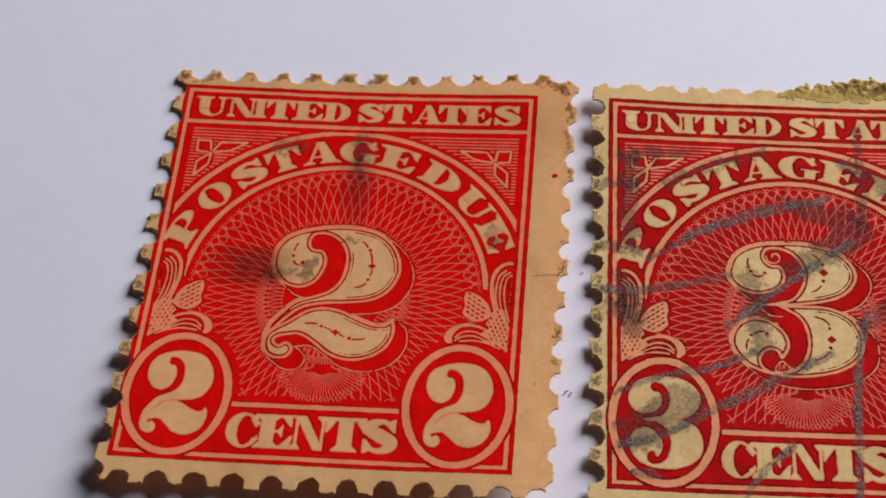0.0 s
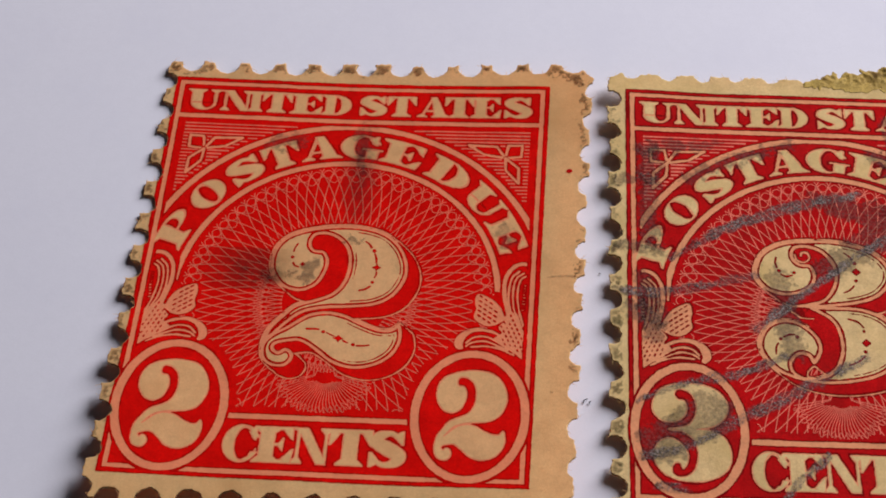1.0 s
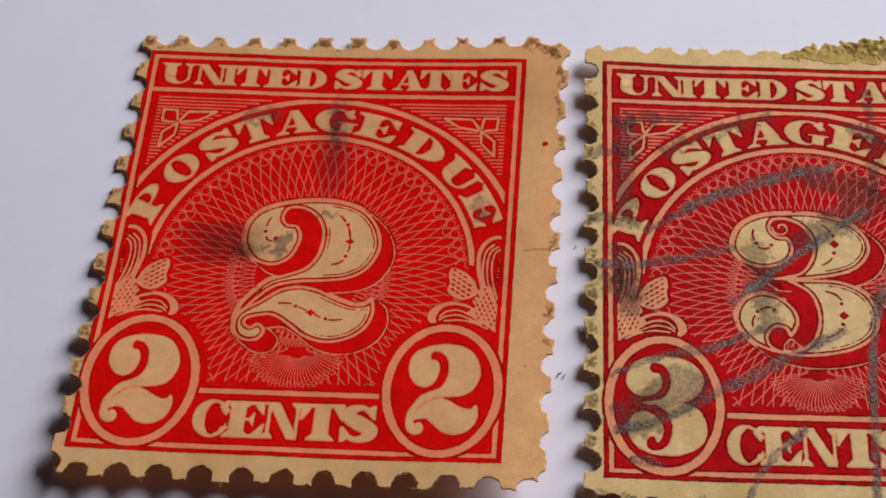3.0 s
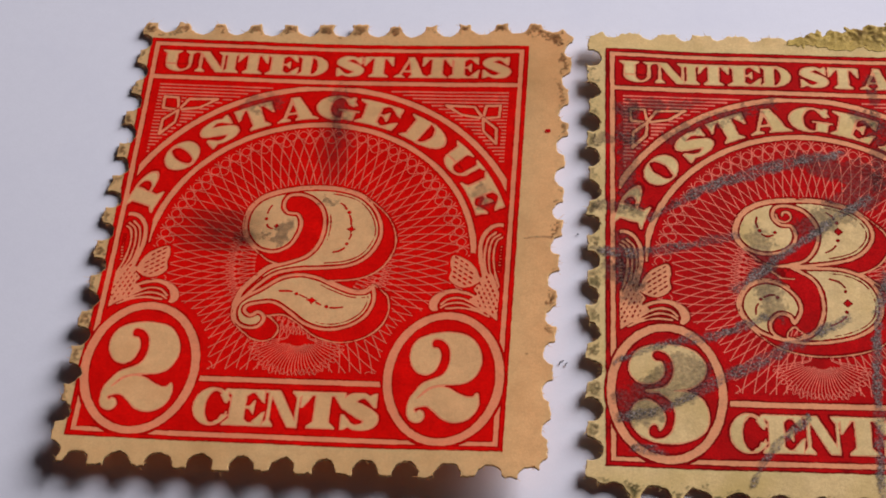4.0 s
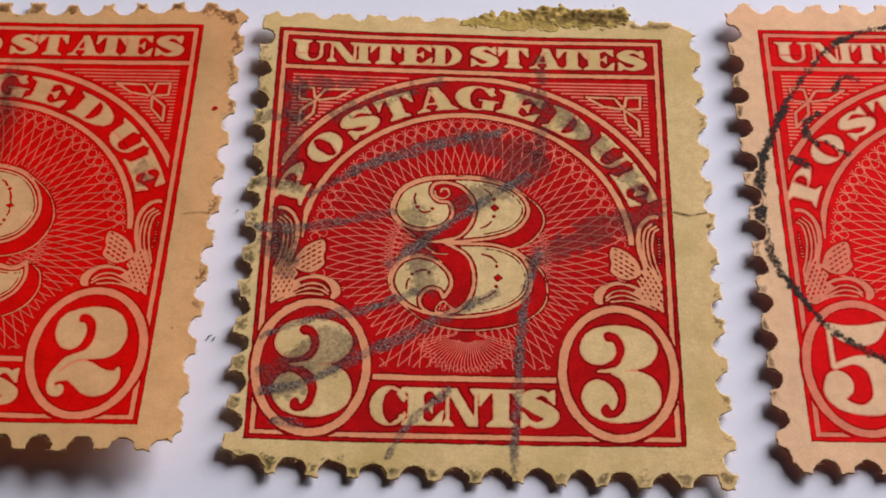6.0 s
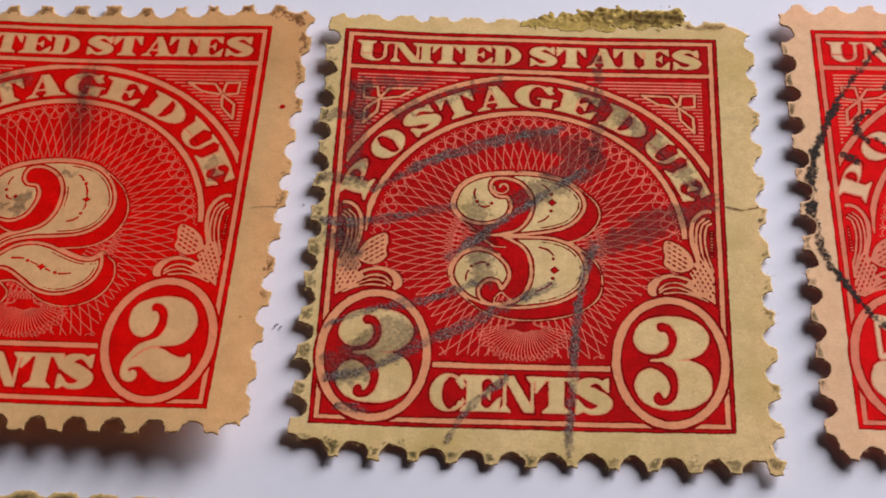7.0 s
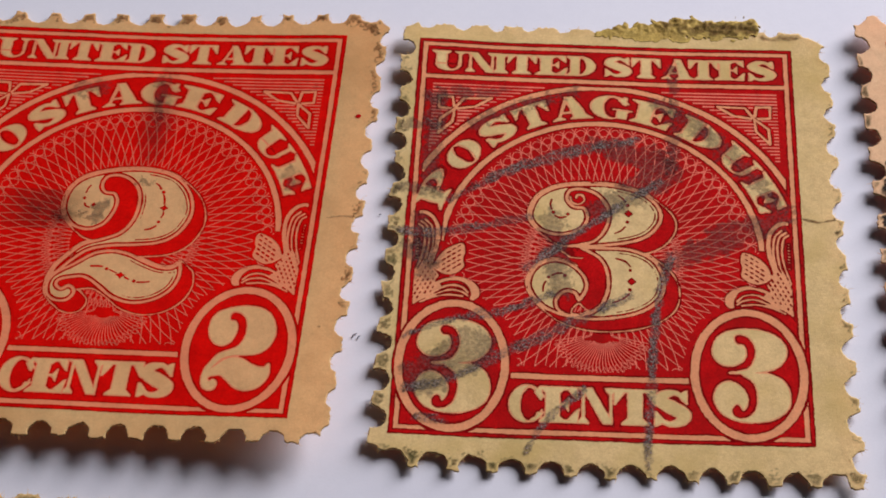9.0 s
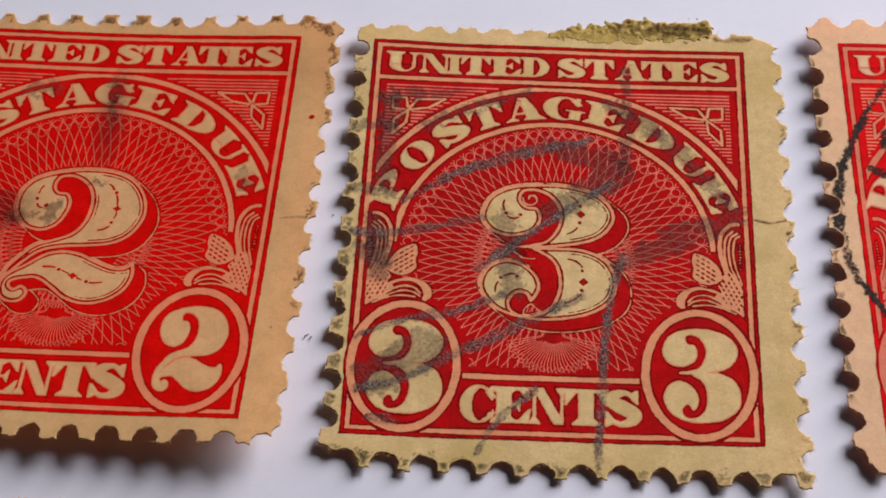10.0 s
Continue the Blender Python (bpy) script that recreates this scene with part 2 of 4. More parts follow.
def glyph_I(x, y):
    return upright(x, y, 0.31, 0.36)


def glyph_T(x, y):
    s = union(upright(x, y, 0.5, 0.36, top=False), box(x, y, 0.02, 0.87, 0.98, 1))
    return union(s, polygon(x, y, [(0.02, 1), (0.02, 0.52), (0.09, 0.55), (0.28, 0.88)]), polygon(x, y, [(0.98, 1), (0.98, 0.52), (0.91, 0.55), (0.72, 0.88)]))


def glyph_E(x, y):
    s = union(upright(x, y, 0.28, 0.36), box(x, y, 0.3, 0, 0.86, 0.11), box(x, y, 0.3, 0.89, 0.84, 1), box(x, y, 0.3, 0.46, 0.6, 0.55))
    return union(s, polygon(x, y, [(0.86, 0), (0.9, 0.42), (0.82, 0.38), (0.6, 0.1)]), polygon(x, y, [(0.84, 1), (0.87, 0.62), (0.79, 0.66), (0.6, 0.9)]),
                 polygon(x, y, [(0.5, 0.5), (0.63, 0.30), (0.66, 0.32), (0.66, 0.69), (0.63, 0.71)]))


def glyph_D(x, y):
    bowl = np.maximum(oval(x, y, 0.42, 0.5, 0.62, 0.5), 0.3 - x)
    hole = np.maximum(oval(x, y, 0.44, 0.5, 0.22, 0.39), 0.46 - x)
    return np.maximum(union(upright(x, y, 0.28, 0.36), bowl), -hole)


def glyph_U(x, y):
    lower = np.maximum(oval(x, y, 0.51, 0.36, 0.41, 0.37), y - 0.36)
    s = union(box(x, y, 0.10, 0.36, 0.46, 1), box(x, y, 0.80, 0.36, 0.92, 1), lower)
    s = np.maximum(s, -union(np.maximum(oval(x, y, 0.63, 0.36, 0.17, 0.24), y - 0.36), box(x, y, 0.46, 0.36, 0.80, 1.1)))
    return union(s, polygon(x, y, [(-0.02, 1), (0.58, 1), (0.58, 0.93), (0.46, 0.82), (0.1, 0.82), (-0.02, 0.93)]),
                 polygon(x, y, [(0.68, 1), (1.04, 1), (1.04, 0.93), (0.92, 0.83), (0.80, 0.83), (0.68, 0.93)]))


def glyph_N(x, y):
    s = union(upright(x, y, 0.17, 0.11, 0.11, top=False), upright(x, y, 0.92, 0.11, 0.12, bottom=False),
              polygon(x, y, [(0.0, 1), (0.42, 1), (0.97, 0.1), (0.97, 0), (0.70, 0), (0.12, 0.93)]))
    return union(s, polygon(x, y, [(-0.02, 1), (0.3, 1), (0.3, 0.85), (0.1, 0.9), (-0.02, 0.93)]))


def glyph_S(x, y):
    s = stroke(x, y, [(0.66, 0.80, 0.07), (0.50, 0.92, 0.08), (0.28, 0.85, 0.13), (0.22, 0.68, 0.16), (0.44, 0.52, 0.19), (0.66, 0.35, 0.17),
                      (0.62, 0.16, 0.13), (0.40, 0.08, 0.08), (0.20, 0.18, 0.07)], steps=5)
    return union(s, polygon(x, y, [(0.70, 1), (0.77, 1), (0.77, 0.6), (0.71, 0.6), (0.52, 0.86)]), polygon(x, y, [(0.07, 0), (0.14, 0), (0.34, 0.14), (0.14, 0.42), (0.07, 0.42)]))


def glyph_A(x, y):
    s = union(polygon(x, y, [(0.12, 0.02), (0.22, 0.02), (0.52, 0.86), (0.46, 1)]), polygon(x, y, [(0.42, 1), (0.64, 1), (1.0, 0), (0.58, 0)]),
              box(x, y, 0.26, 0.26, 0.7, 0.36))
    return union(s, polygon(x, y, [(0, 0), (0.36, 0), (0.36, 0.06), (0.24, 0.16), (0.14, 0.16), (0, 0.06)]), polygon(x, y, [(0.48, 0), (1.1, 0), (1.1, 0.06), (0.95, 0.17), (0.6, 0.17), (0.48, 0.06)]))


def glyph_P(x, y):
    bowl = np.maximum(oval(x, y, 0.46, 0.71, 0.48, 0.30), 0.3 - x)
    hole = np.maximum(oval(x, y, 0.48, 0.71, 0.17, 0.20), 0.46 - x)
    return np.maximum(union(upright(x, y, 0.28, 0.36), bowl), -hole)


def glyph_O(x, y):
    return np.maximum(oval(x, y, 0.5, 0.5, 0.49, 0.52), -oval(x, y, 0.5, 0.5, 0.155, 0.42))


def glyph_C(x, y):
    s = np.maximum(oval(x, y, 0.5, 0.5, 0.48, 0.52), -oval(x, y, 0.56, 0.5, 0.22, 0.42))
    s = np.maximum(s, -box(x, y, 0.66, 0.30, 1.2, 0.66))
    return union(s, polygon(x, y, [(0.80, 1), (0.88, 1), (0.88, 0.58), (0.80, 0.60), (0.66, 0.82)]), stroke(x, y, [(0.62, 0.07, 0.05), (0.80, 0.18, 0.045), (0.88, 0.36, 0.03)], steps=4))


def glyph_G(x, y):
    s = np.maximum(oval(x, y, 0.5, 0.5, 0.48, 0.52), -oval(x, y, 0.56, 0.5, 0.20, 0.42))
    s = np.maximum(s, -box(x, y, 0.64, 0.40, 1.2, 0.66))
    return union(s, polygon(x, y, [(0.80, 1), (0.88, 1), (0.88, 0.6), (0.80, 0.62), (0.66, 0.82)]),
                 box(x, y, 0.64, 0.02, 0.94, 0.42), box(x, y, 0.54, 0.38, 1.04, 0.46))


GLYPHS = {"I": (glyph_I, 0.62), "T": (glyph_T, 1.0), "E": (glyph_E, 0.92), "D": (glyph_D, 1.06), "U": (glyph_U, 1.04), "N": (glyph_N, 1.04), "S": (glyph_S, 0.84),
          "A": (glyph_A, 1.10), "P": (glyph_P, 0.96), "O": (glyph_O, 1.0), "C": (glyph_C, 0.94), "G": (glyph_G, 1.04)}


# ---- numerals of the design, in its millimetres ----
TWO_TOP = [(6.2, 11.29), (6.3, 12.21), (6.84, 12.95), (7.85, 13.41), (9.16, 13.65), (10.51, 13.6), (11.63, 13.21), (12.38, 12.42), (12.75, 11.39), (12.65, 10.5),
           (12.14, 9.63), (11.29, 9.13), (10.14, 8.96), (8.98, 8.86), (7.98, 8.52), (7.19, 7.72), (6.54, 6.87), (6.36, 6.86), (6.55, 7.63), (6.98, 8.26), (7.66, 9.0),
           (8.65, 9.41), (9.38, 9.81), (9.81, 10.56), (9.91, 11.52), (9.73, 12.32), (9.26, 12.87), (8.7, 13.11), (8.17, 13.03), (8.01, 12.59), (8.2, 12.21),
           (8.69, 12.13), (8.94, 11.65), (8.91, 11.0), (8.54, 10.19), (7.81, 9.79), (6.99, 9.98), (6.43, 10.6)]
TWO_BASE = [(6.41, 6.87), (6.39, 6.32), (6.64, 5.82), (7.16, 5.58), (7.66, 5.68), (7.91, 6.08), (7.81, 6.44), (7.48, 6.6), (7.2, 6.41), (6.97, 6.59), (7.04, 6.8),
            (7.43, 6.93), (8.14, 6.99), (8.9, 6.51), (9.67, 5.91), (10.67, 5.62), (11.71, 5.83), (12.48, 6.46), (12.79, 7.34), (12.63, 8.19), (12.25, 7.87),
            (11.63, 7.88), (10.82, 8.19), (10.05, 8.56), (9.13, 8.71), (8.25, 8.46), (7.43, 7.82), (6.73, 7.33)]
THREE_TOP = [(7.35, 10.02), (8.28, 10.19), (9.09, 10.48), (9.62, 11.31), (9.68, 12.3), (9.21, 13.11), (8.52, 13.41), (7.97, 13.32), (7.84, 12.88), (8.12, 12.49),
             (8.67, 12.39), (8.84, 11.67), (8.46, 11.0), (7.6, 10.64), (6.66, 10.79), (6.1, 11.32), (5.95, 11.97), (6.33, 12.98), (7.28, 13.62), (8.51, 13.85),
             (10.03, 13.82), (11.41, 13.38), (12.22, 12.58), (12.34, 11.7), (11.79, 10.83), (10.84, 10.33), (9.41, 10.06), (8.5, 9.98)]
THREE_BASE = [(9.41, 10.06), (10.84, 10.01), (11.91, 9.49), (12.43, 8.56), (12.41, 7.48), (11.87, 6.69), (10.82, 6.13), (9.38, 5.88), (7.94, 5.98), (6.76, 6.47),
              (6.08, 7.36), (6.01, 8.13), (6.44, 8.93), (7.23, 9.28), (8.03, 9.07), (8.65, 8.46), (8.87, 7.79), (8.66, 7.16), (8.4, 6.91), (8.19, 7.3), (7.79, 7.37),
              (7.46, 6.96), (7.55, 6.44), (8.07, 6.16), (8.72, 6.25), (9.38, 6.73), (9.71, 7.67), (9.63, 8.76), (9.23, 9.43), (8.42, 9.97)]


def numeral(x, y, digit):
    if digit == 2:
        two = union(polygon(x, y, smooth_loop(TWO_TOP)), polygon(x, y, smooth_loop(TWO_BASE)))
        return np.maximum(two, -stroke(x, y, [(10.3, 8.80, 0.13), (9.1, 8.79, 0.07), (8.2, 8.50, 0.05), (7.4, 7.85, 0.03)]))
    if digit == 3:
        return union(polygon(x, y, smooth_loop(THREE_TOP)), polygon(x, y, smooth_loop(THREE_BASE)))
    five = stroke(x, y, [(7.35, 8.05, 1.2), (6.9, 7.3, 0.75), (7.6, 6.35, 0.5), (9.2, 5.95, 0.4), (10.8, 6.6, 0.9), (11.4, 8.1, 1.25), (10.6, 9.7, 0.8), (9.0, 10.2, 0.35), (7.2, 9.6, 0.2)], steps=6)
    five = union(five, box(x, y, 6.95, 9.6, 7.3, 13.4))
    return union(five, stroke(x, y, [(7.1, 13.2, 0.3), (8.6, 12.5, 0.75), (10.4, 12.5, 0.85), (12.0, 13.5, 0.2)], steps=6))


# fine ornaments inside the figures: sparks, curved dashes and dots
SPARKS = {2: [(11.26, 11.28, 0.30), (9.88, 7.24, 0.30), (7.73, 11.32, 0.20)], 3: [(10.74, 12.08, 0.30), (10.88, 8.12, 0.30)], 5: [(11.3, 8.1, 0.24)]}
DASHES_TWO = [[(10.61, 12.75), (10.79, 12.62), (10.91, 12.43)], [(11.12, 12.05), (11.2, 11.79), (11.22, 11.57)], [(11.28, 11.0), (11.27, 10.85), (11.21, 10.7)],
              [(11.04, 10.19), (10.82, 10.02), (10.57, 9.95)], [(8.35, 7.7), (8.66, 7.71), (8.92, 7.69)], [(9.31, 7.52), (9.5, 7.43), (9.66, 7.35)],
              [(10.12, 7.12), (10.21, 7.07), (10.32, 7.01)], [(10.77, 6.88), (11.08, 6.89), (11.33, 6.93)], [(7.38, 12.51), (7.28, 12.31), (7.21, 12.04)], [(7.27, 11.4), (7.37, 11.24), (7.54, 11.18)]]
DASHES_THREE = [[(10.25, 13.16), (10.44, 13.0), (10.58, 12.8)], [(10.57, 11.29), (10.38, 11.06), (10.08, 10.88)], [(10.16, 9.41), (10.57, 9.27), (10.83, 8.97)], [(10.77, 7.41), (10.5, 7.12), (10.03, 6.88)],
                [(7.02, 12.78), (6.97, 12.47), (7.03, 12.21)], [(7.2, 11.83), (7.45, 11.71), (7.72, 11.78)], [(6.74, 7.36), (6.76, 7.7), (6.86, 7.95)], [(7.14, 8.31), (7.38, 8.44), (7.62, 8.45)]]
DASHES = {2: DASHES_TWO, 3: DASHES_THREE, 5: [[(11.2, 9.0), (11.15, 9.2), (11.0, 9.4)]]}
DOTS = {2: [(11.07, 12.24), (11.14, 10.44), (9.14, 7.57), (10.59, 6.93), (7.2, 11.72)],
        3: [(10.69, 12.58), (10.68, 11.59), (10.83, 8.75), (10.82, 7.65), (7.12, 12.02), (7.83, 11.95), (6.98, 8.2), (7.75, 8.33)], 5: []}


def design(digit, step, worn):
    """The engraved print as a field on a lattice: above zero where there is ink. Also the mask of lettering."""
    us, vs = np.arange(-0.1, WIDE + 0.1 + step, step), np.arange(-0.1, HIGH + 0.1 + step, step)
    x, y = np.meshgrid(us, vs, indexing="ij")
    ink = -box(x, y, 0, 0, WIDE, HIGH)
    words = np.full(x.shape, 9.0)

    def cut(b):
        return (slice(max(0, int((b[0] - us[0]) / step)), int((b[2] - us[0]) / step) + 2), slice(max(0, int((b[1] - vs[0]) / step)), int((b[3] - vs[0]) / step) + 2))

    def carve(sd, b=None):
        s = cut(b) if b else (slice(None), slice(None))
        ink[s] = np.minimum(ink[s], sd)

    def lay(sd, b=None):
        s = cut(b) if b else (slice(None), slice(None))
        ink[s] = np.maximum(ink[s], -sd)

    def pen(points, r, carved=True, steps=8):
        q = np.array(points, float)
        b = (q[:, 0].min() - 0.9, q[:, 1].min() - 0.9, q[:, 0].max() + 0.9, q[:, 1].max() + 0.9)
        s = cut(b)
        (carve if carved else lay)(stroke(x[s], y[s], points, r, steps), b)

    def leaf(points, carved=True):
        q = np.array(points)
        b = (q[:, 0].min() - 0.2, q[:, 1].min() - 0.2, q[:, 0].max() + 0.2, q[:, 1].max() + 0.2)
        s = cut(b)
        shape = polygon(x[s], y[s], q)
        (carve if carved else lay)(shape, b)
        clear[s] = np.maximum(clear[s], 0.10 - shape)

    dx, dy = x - ARCH_X, y - ARCH_Y
    arch = np.hypot(dx, dy)
    medal = union(*[oval(x, y, *m) for m in MEDALS])

    # the field of the rosette, and the shell below the figure
    field = np.maximum(np.maximum(np.where(y > ARCH_Y, arch, np.abs(dx)) - ARCH_IN, 3.45 - y), -medal + 0.12)
    sr, sa = np.hypot(x - 9.5, y - 5.6), np.arctan2(x - 9.5, 5.6 - y)
    shell = np.maximum(np.abs(sa) - 1.25, sr - 2.2 - 0.10 * np.cos(30 * sa))
    clear = np.maximum(np.maximum(field + 0.2, 0.25 - shell - 0.35), 1.9 - np.minimum(x, WIDE - x))

    # ruled spandrels
    spandrel = np.maximum(np.maximum(ARCH_OUT + 0.28 - arch, y - 19.85), np.maximum(np.abs(x - 9.5) - 8.72, 12.6 - y))
    ruled = spandrel + 0.02
    for flip in (False, True):
        m = (lambda q: [(WIDE - p[0], *p[1:]) for p in q]) if flip else (lambda q: q)
        ring = lambda q: q + q[:1]
        for q in ([(1.22, 19.02), (1.90, 18.99), (2.02, 18.24), (1.24, 18.32)], [(2.02, 18.24), (2.46, 18.92), (3.86, 18.98), (3.05, 18.42)], [(2.02, 18.24), (1.96, 17.49), (1.30, 16.72), (1.34, 17.62)]):
            s = polygon(x[cut(b := (0.5, 16, 5, 19.9) if not flip else (14, 16, 18.5, 19.9))], y[cut(b)], m(q))
            lay(s - 0.10, b), carve(np.abs(s) - 0.07, b)
            ruled[cut(b)] = np.maximum(ruled[cut(b)], 0.10 - s)

    # arch
    carve(np.maximum(np.abs(arch - ARCH_OUT) - 0.15, 12.9 - y))
    carve(np.maximum(np.abs(arch - ARCH_IN) - 0.14, 10.4 - y))

    # scrolls and leaves at both sides
    for flip in (False, True):
        m = (lambda q: [(WIDE - p[0], *p[1:]) for p in q]) if flip else (lambda q: q)
        lay(np.maximum(box(x, y, *((0.47, 6.2, 1.85, 12.2) if not flip else (17.15, 6.2, 18.53, 12.2))), medal * -1 + 0.1))
        pen(m([(0.40, 11.0), (0.40, 11.5), (0.52, 11.86), (0.82, 12.0), (1.22, 11.84), (1.52, 11.42), (1.64, 10.9), (1.62, 10.2), (1.45, 9.45), (1.38, 9.05), (1.56, 8.92)]), 0.10)
        for q in ([(0.60, 11.33), (0.91, 11.08), (1.02, 10.3), (0.91, 9.41), (0.66, 8.5), (0.38, 7.1)], [(0.78, 11.46), (1.12, 11.13), (1.23, 10.36), (1.14, 9.48), (0.92, 8.9), (0.5, 7.6)],
                  [(0.98, 11.58), (1.33, 11.16), (1.43, 10.3), (1.33, 9.5), (1.18, 9.1)]):
            pen(m(q), 0.050)
        for k in range(9):
            pen(m([(0.55 + 0.012 * k, 10.75 - 0.17 * k), (0.70 + 0.012 * k, 10.77 - 0.17 * k)]), 0.026)
        # dotted horn and bud
        horn = m([(0.36, 6.3), (0.42, 7.4), (0.66, 8.1), (0.96, 8.86), (1.28, 9.36), (1.48, 8.85), (1.80, 8.45), (1.64, 8.12), (1.98, 7.82), (1.66, 7.5), (1.23, 7.17), (0.65, 6.72)])
        bud = m([(1.60, 8.80), (1.68, 9.35), (1.98, 9.82), (2.40, 10.12), (2.86, 10.27), (2.98, 9.82), (2.90, 9.40), (2.97, 8.95), (2.62, 8.60), (2.15, 8.50)])
        leaf(smooth_loop(horn, 3)), leaf(smooth_loop(bud, 4))
        for shape, lean, pitch, row_pitch, long in ((horn, (0.40, 0.92), 0.27, 0.20, 0.10), (bud, (0.80, 0.60), 0.30, 0.22, 0.15)):
            lx, ly = (-lean[0] if flip else lean[0]), lean[1]
            mx, my = np.mean([p[0] for p in shape]), np.mean([p[1] for p in shape])
            for i in range(-8, 9):
                for j in range(-5, 6):
                    along, side = (i + 0.5 * (j % 2)) * pitch, j * row_pitch
                    px, py = mx + lx * along - ly * side, my + ly * along + lx * side
                    if polygon(np.array([px]), np.array([py]), shape)[0] < -0.11:
                        pen([(px, py), (px + lx * long, py + ly * long)], 0.036, False, 2)
        # hook and the lines under it
        clear[:] = np.maximum(clear, 0.10 - stroke(x, y, m([(1.8, 7.6, 0.5), (2.6, 7.75, 0.5), (3.3, 7.6, 0.35)])))
        pen(m([(1.70, 8.0, 0.06), (2.10, 8.19, 0.08), (2.63, 8.30, 0.10), (3.15, 8.15, 0.13), (3.48, 7.82, 0.19), (3.58, 7.46, 0.19), (3.44, 7.20, 0.10)]), None)
        pen(m([(1.72, 8.66), (2.1, 8.34), (2.6, 8.46), (2.9, 8.7)]), 0.045, False, 4)
        for q in ([(1.50, 7.42), (2.25, 7.88), (2.86, 7.86), (3.22, 7.54)], [(1.30, 7.18), (2.27, 7.63), (2.90, 7.58), (3.22, 7.36)], [(1.0, 6.92), (1.6, 7.22), (2.28, 7.38), (3.0, 7.32)]):
            pen(m(q), 0.050)

    # great numeral: cast shade in solid ink with a hairline round it, then the pale figure with its inner line
    b = (5.2, 4.6, 14.2, 14.6)
    s = cut(b)
    fx, fy = x[s], y[s]
    up = lambda v: {2: v + 0.30, 3: 6.30 + (v - 5.88) * 0.974, 5: v}[digit]
    figure = numeral(fx, {2: fy - 0.30, 3: 5.88 + (fy - 6.30) / 0.974, 5: fy}[digit], digit)
    shade = figure.copy()
    for k in range(1, 13):
        n1, n2 = round(0.048 * k / step), round(0.046 * k / step)
        moved = np.roll(np.roll(figure, n1, 0), -n2, 1)
        shade = np.minimum(shade, moved)
    clear[s] = np.maximum(clear[s], 0.09 - shade)
    hollow = np.full(figure.shape, 9.0)
    for ox, oy, rx, ry in {2: ((9.3, 11.8, 1.3, 1.9),), 3: ((9.2, 12.2, 1.2, 1.6), (9.4, 8.4, 1.2, 1.7)), 5: ((9.4, 8.0, 2.2, 1.9),)}[digit]:
        hollow = np.minimum(hollow, oval(x[s], y[s], ox, oy, rx, ry))
    clear[s] = np.maximum(clear[s], -hollow)
    lay(shade - 0.03, b), carve(np.where(hollow < 0, 9, np.abs(shade - 0.05) - 0.036), b), carve(figure, b)
    words[s] = np.minimum(words[s], figure + 0.20)
    lay(np.abs(figure + 0.20) - 0.045, b)
    outer = np.minimum(np.abs(figure + 0.36) - 0.030, 9)
    lay(np.where(x[s] > 10.2, outer, 9), b)
    for sx, sy, size in SPARKS[digit]:
        px, py = np.abs(x[s] - sx) / size, np.abs(y[s] - up(sy)) / size
        lay((px + py - 0.8) * size * 0.7 if digit == 3 else (np.sqrt(px + 1e-6) + np.sqrt(py + 1e-6) - 1.12) * size * 0.6, b)
    for q in DASHES[digit]:
        pen([(px, up(py)) for px, py in q], 0.048, False, 4)
    for q in DOTS[digit]:
        lay(np.hypot(x[s] - q[0], y[s] - up(q[1])) - 0.095, b)

    if digit == 3:
        pen([(7.92, 13.2), (8.02, 12.92), (8.34, 12.82), (8.6, 13.04), (8.5, 13.34), (8.26, 13.34), (8.2, 13.16)], 0.05)

    # frame lines and title
    edge = box(x, y, 0, 0, WIDE, HIGH)
    lay(np.maximum(np.abs(edge + 0.35) - 0.3, -9))
    carve(np.abs(edge + 0.345) - 0.108)
    lay(box(x, y, 0.47, 19.95, WIDE - 0.47, HIGH - 0.47))
    carve(box(x, y, 0.3, 20.13, WIDE - 0.3, 20.38))

    def put_word(spans, foot, high):
        """Letters set one by one: each with its left and right edge."""
        for c, left, right in spans:
            b = (left - 0.12, foot - 0.1, right + 0.14, foot + high + 0.1)
            s = cut(b)
            wide = (right - left) / GLYPHS[c][1]
            sd = GLYPHS[c][0]((x[s] - left) / wide, (y[s] - foot) / high) * min(wide, high)
            carve(sd, b)
            words[s] = np.minimum(words[s], sd + 0.055)

    put_word((("U", 0.74, 2.44), ("N", 2.42, 3.98), ("I", 3.80, 4.62), ("T", 4.50, 6.10), ("E", 6.02, 7.68), ("D", 7.60, 9.12)), 20.62, 1.30)
    put_word((("S", 9.38, 10.92), ("T", 10.82, 12.40), ("A", 12.38, 14.10), ("T", 13.72, 15.32), ("E", 15.12, 16.68), ("S", 16.62, 18.20)), 20.64, 1.30)

    # lettering on the arch
    low, high = 8.0, 1.44
    angle = np.arctan2(dx, dy)
    spread = (("P", -74.2, -59.6), ("O", -57.4, -44.6), ("S", -43.2, -30.2), ("T", -29.8, -17.4), ("A", -17.6, -3.2), ("G", -4.4, 10.2), ("E", 9.8, 24.2), ("D", 26.6, 41.9), ("U", 43.2, 57.0), ("E", 57.6, 72.6))
    for c, first, last in spread:
        wide = GLYPHS[c][1]
        along = (angle - radians(first)) / radians(last - first) * wide
        near = (along > -0.1) & (along < wide + 0.12) & (np.abs(arch - low - high / 2) < 1.0) & (y > 10)
        sd = GLYPHS[c][0](along[near], (arch[near] - low) / high) * high * 0.95
        ink[near], words[near] = np.minimum(ink[near], sd), np.minimum(words[near], sd + 0.055)

    # value tablet and the two oval medallions
    lay(np.maximum(box(x, y, 4.5, 0.47, 14.5, 3.45), -9))
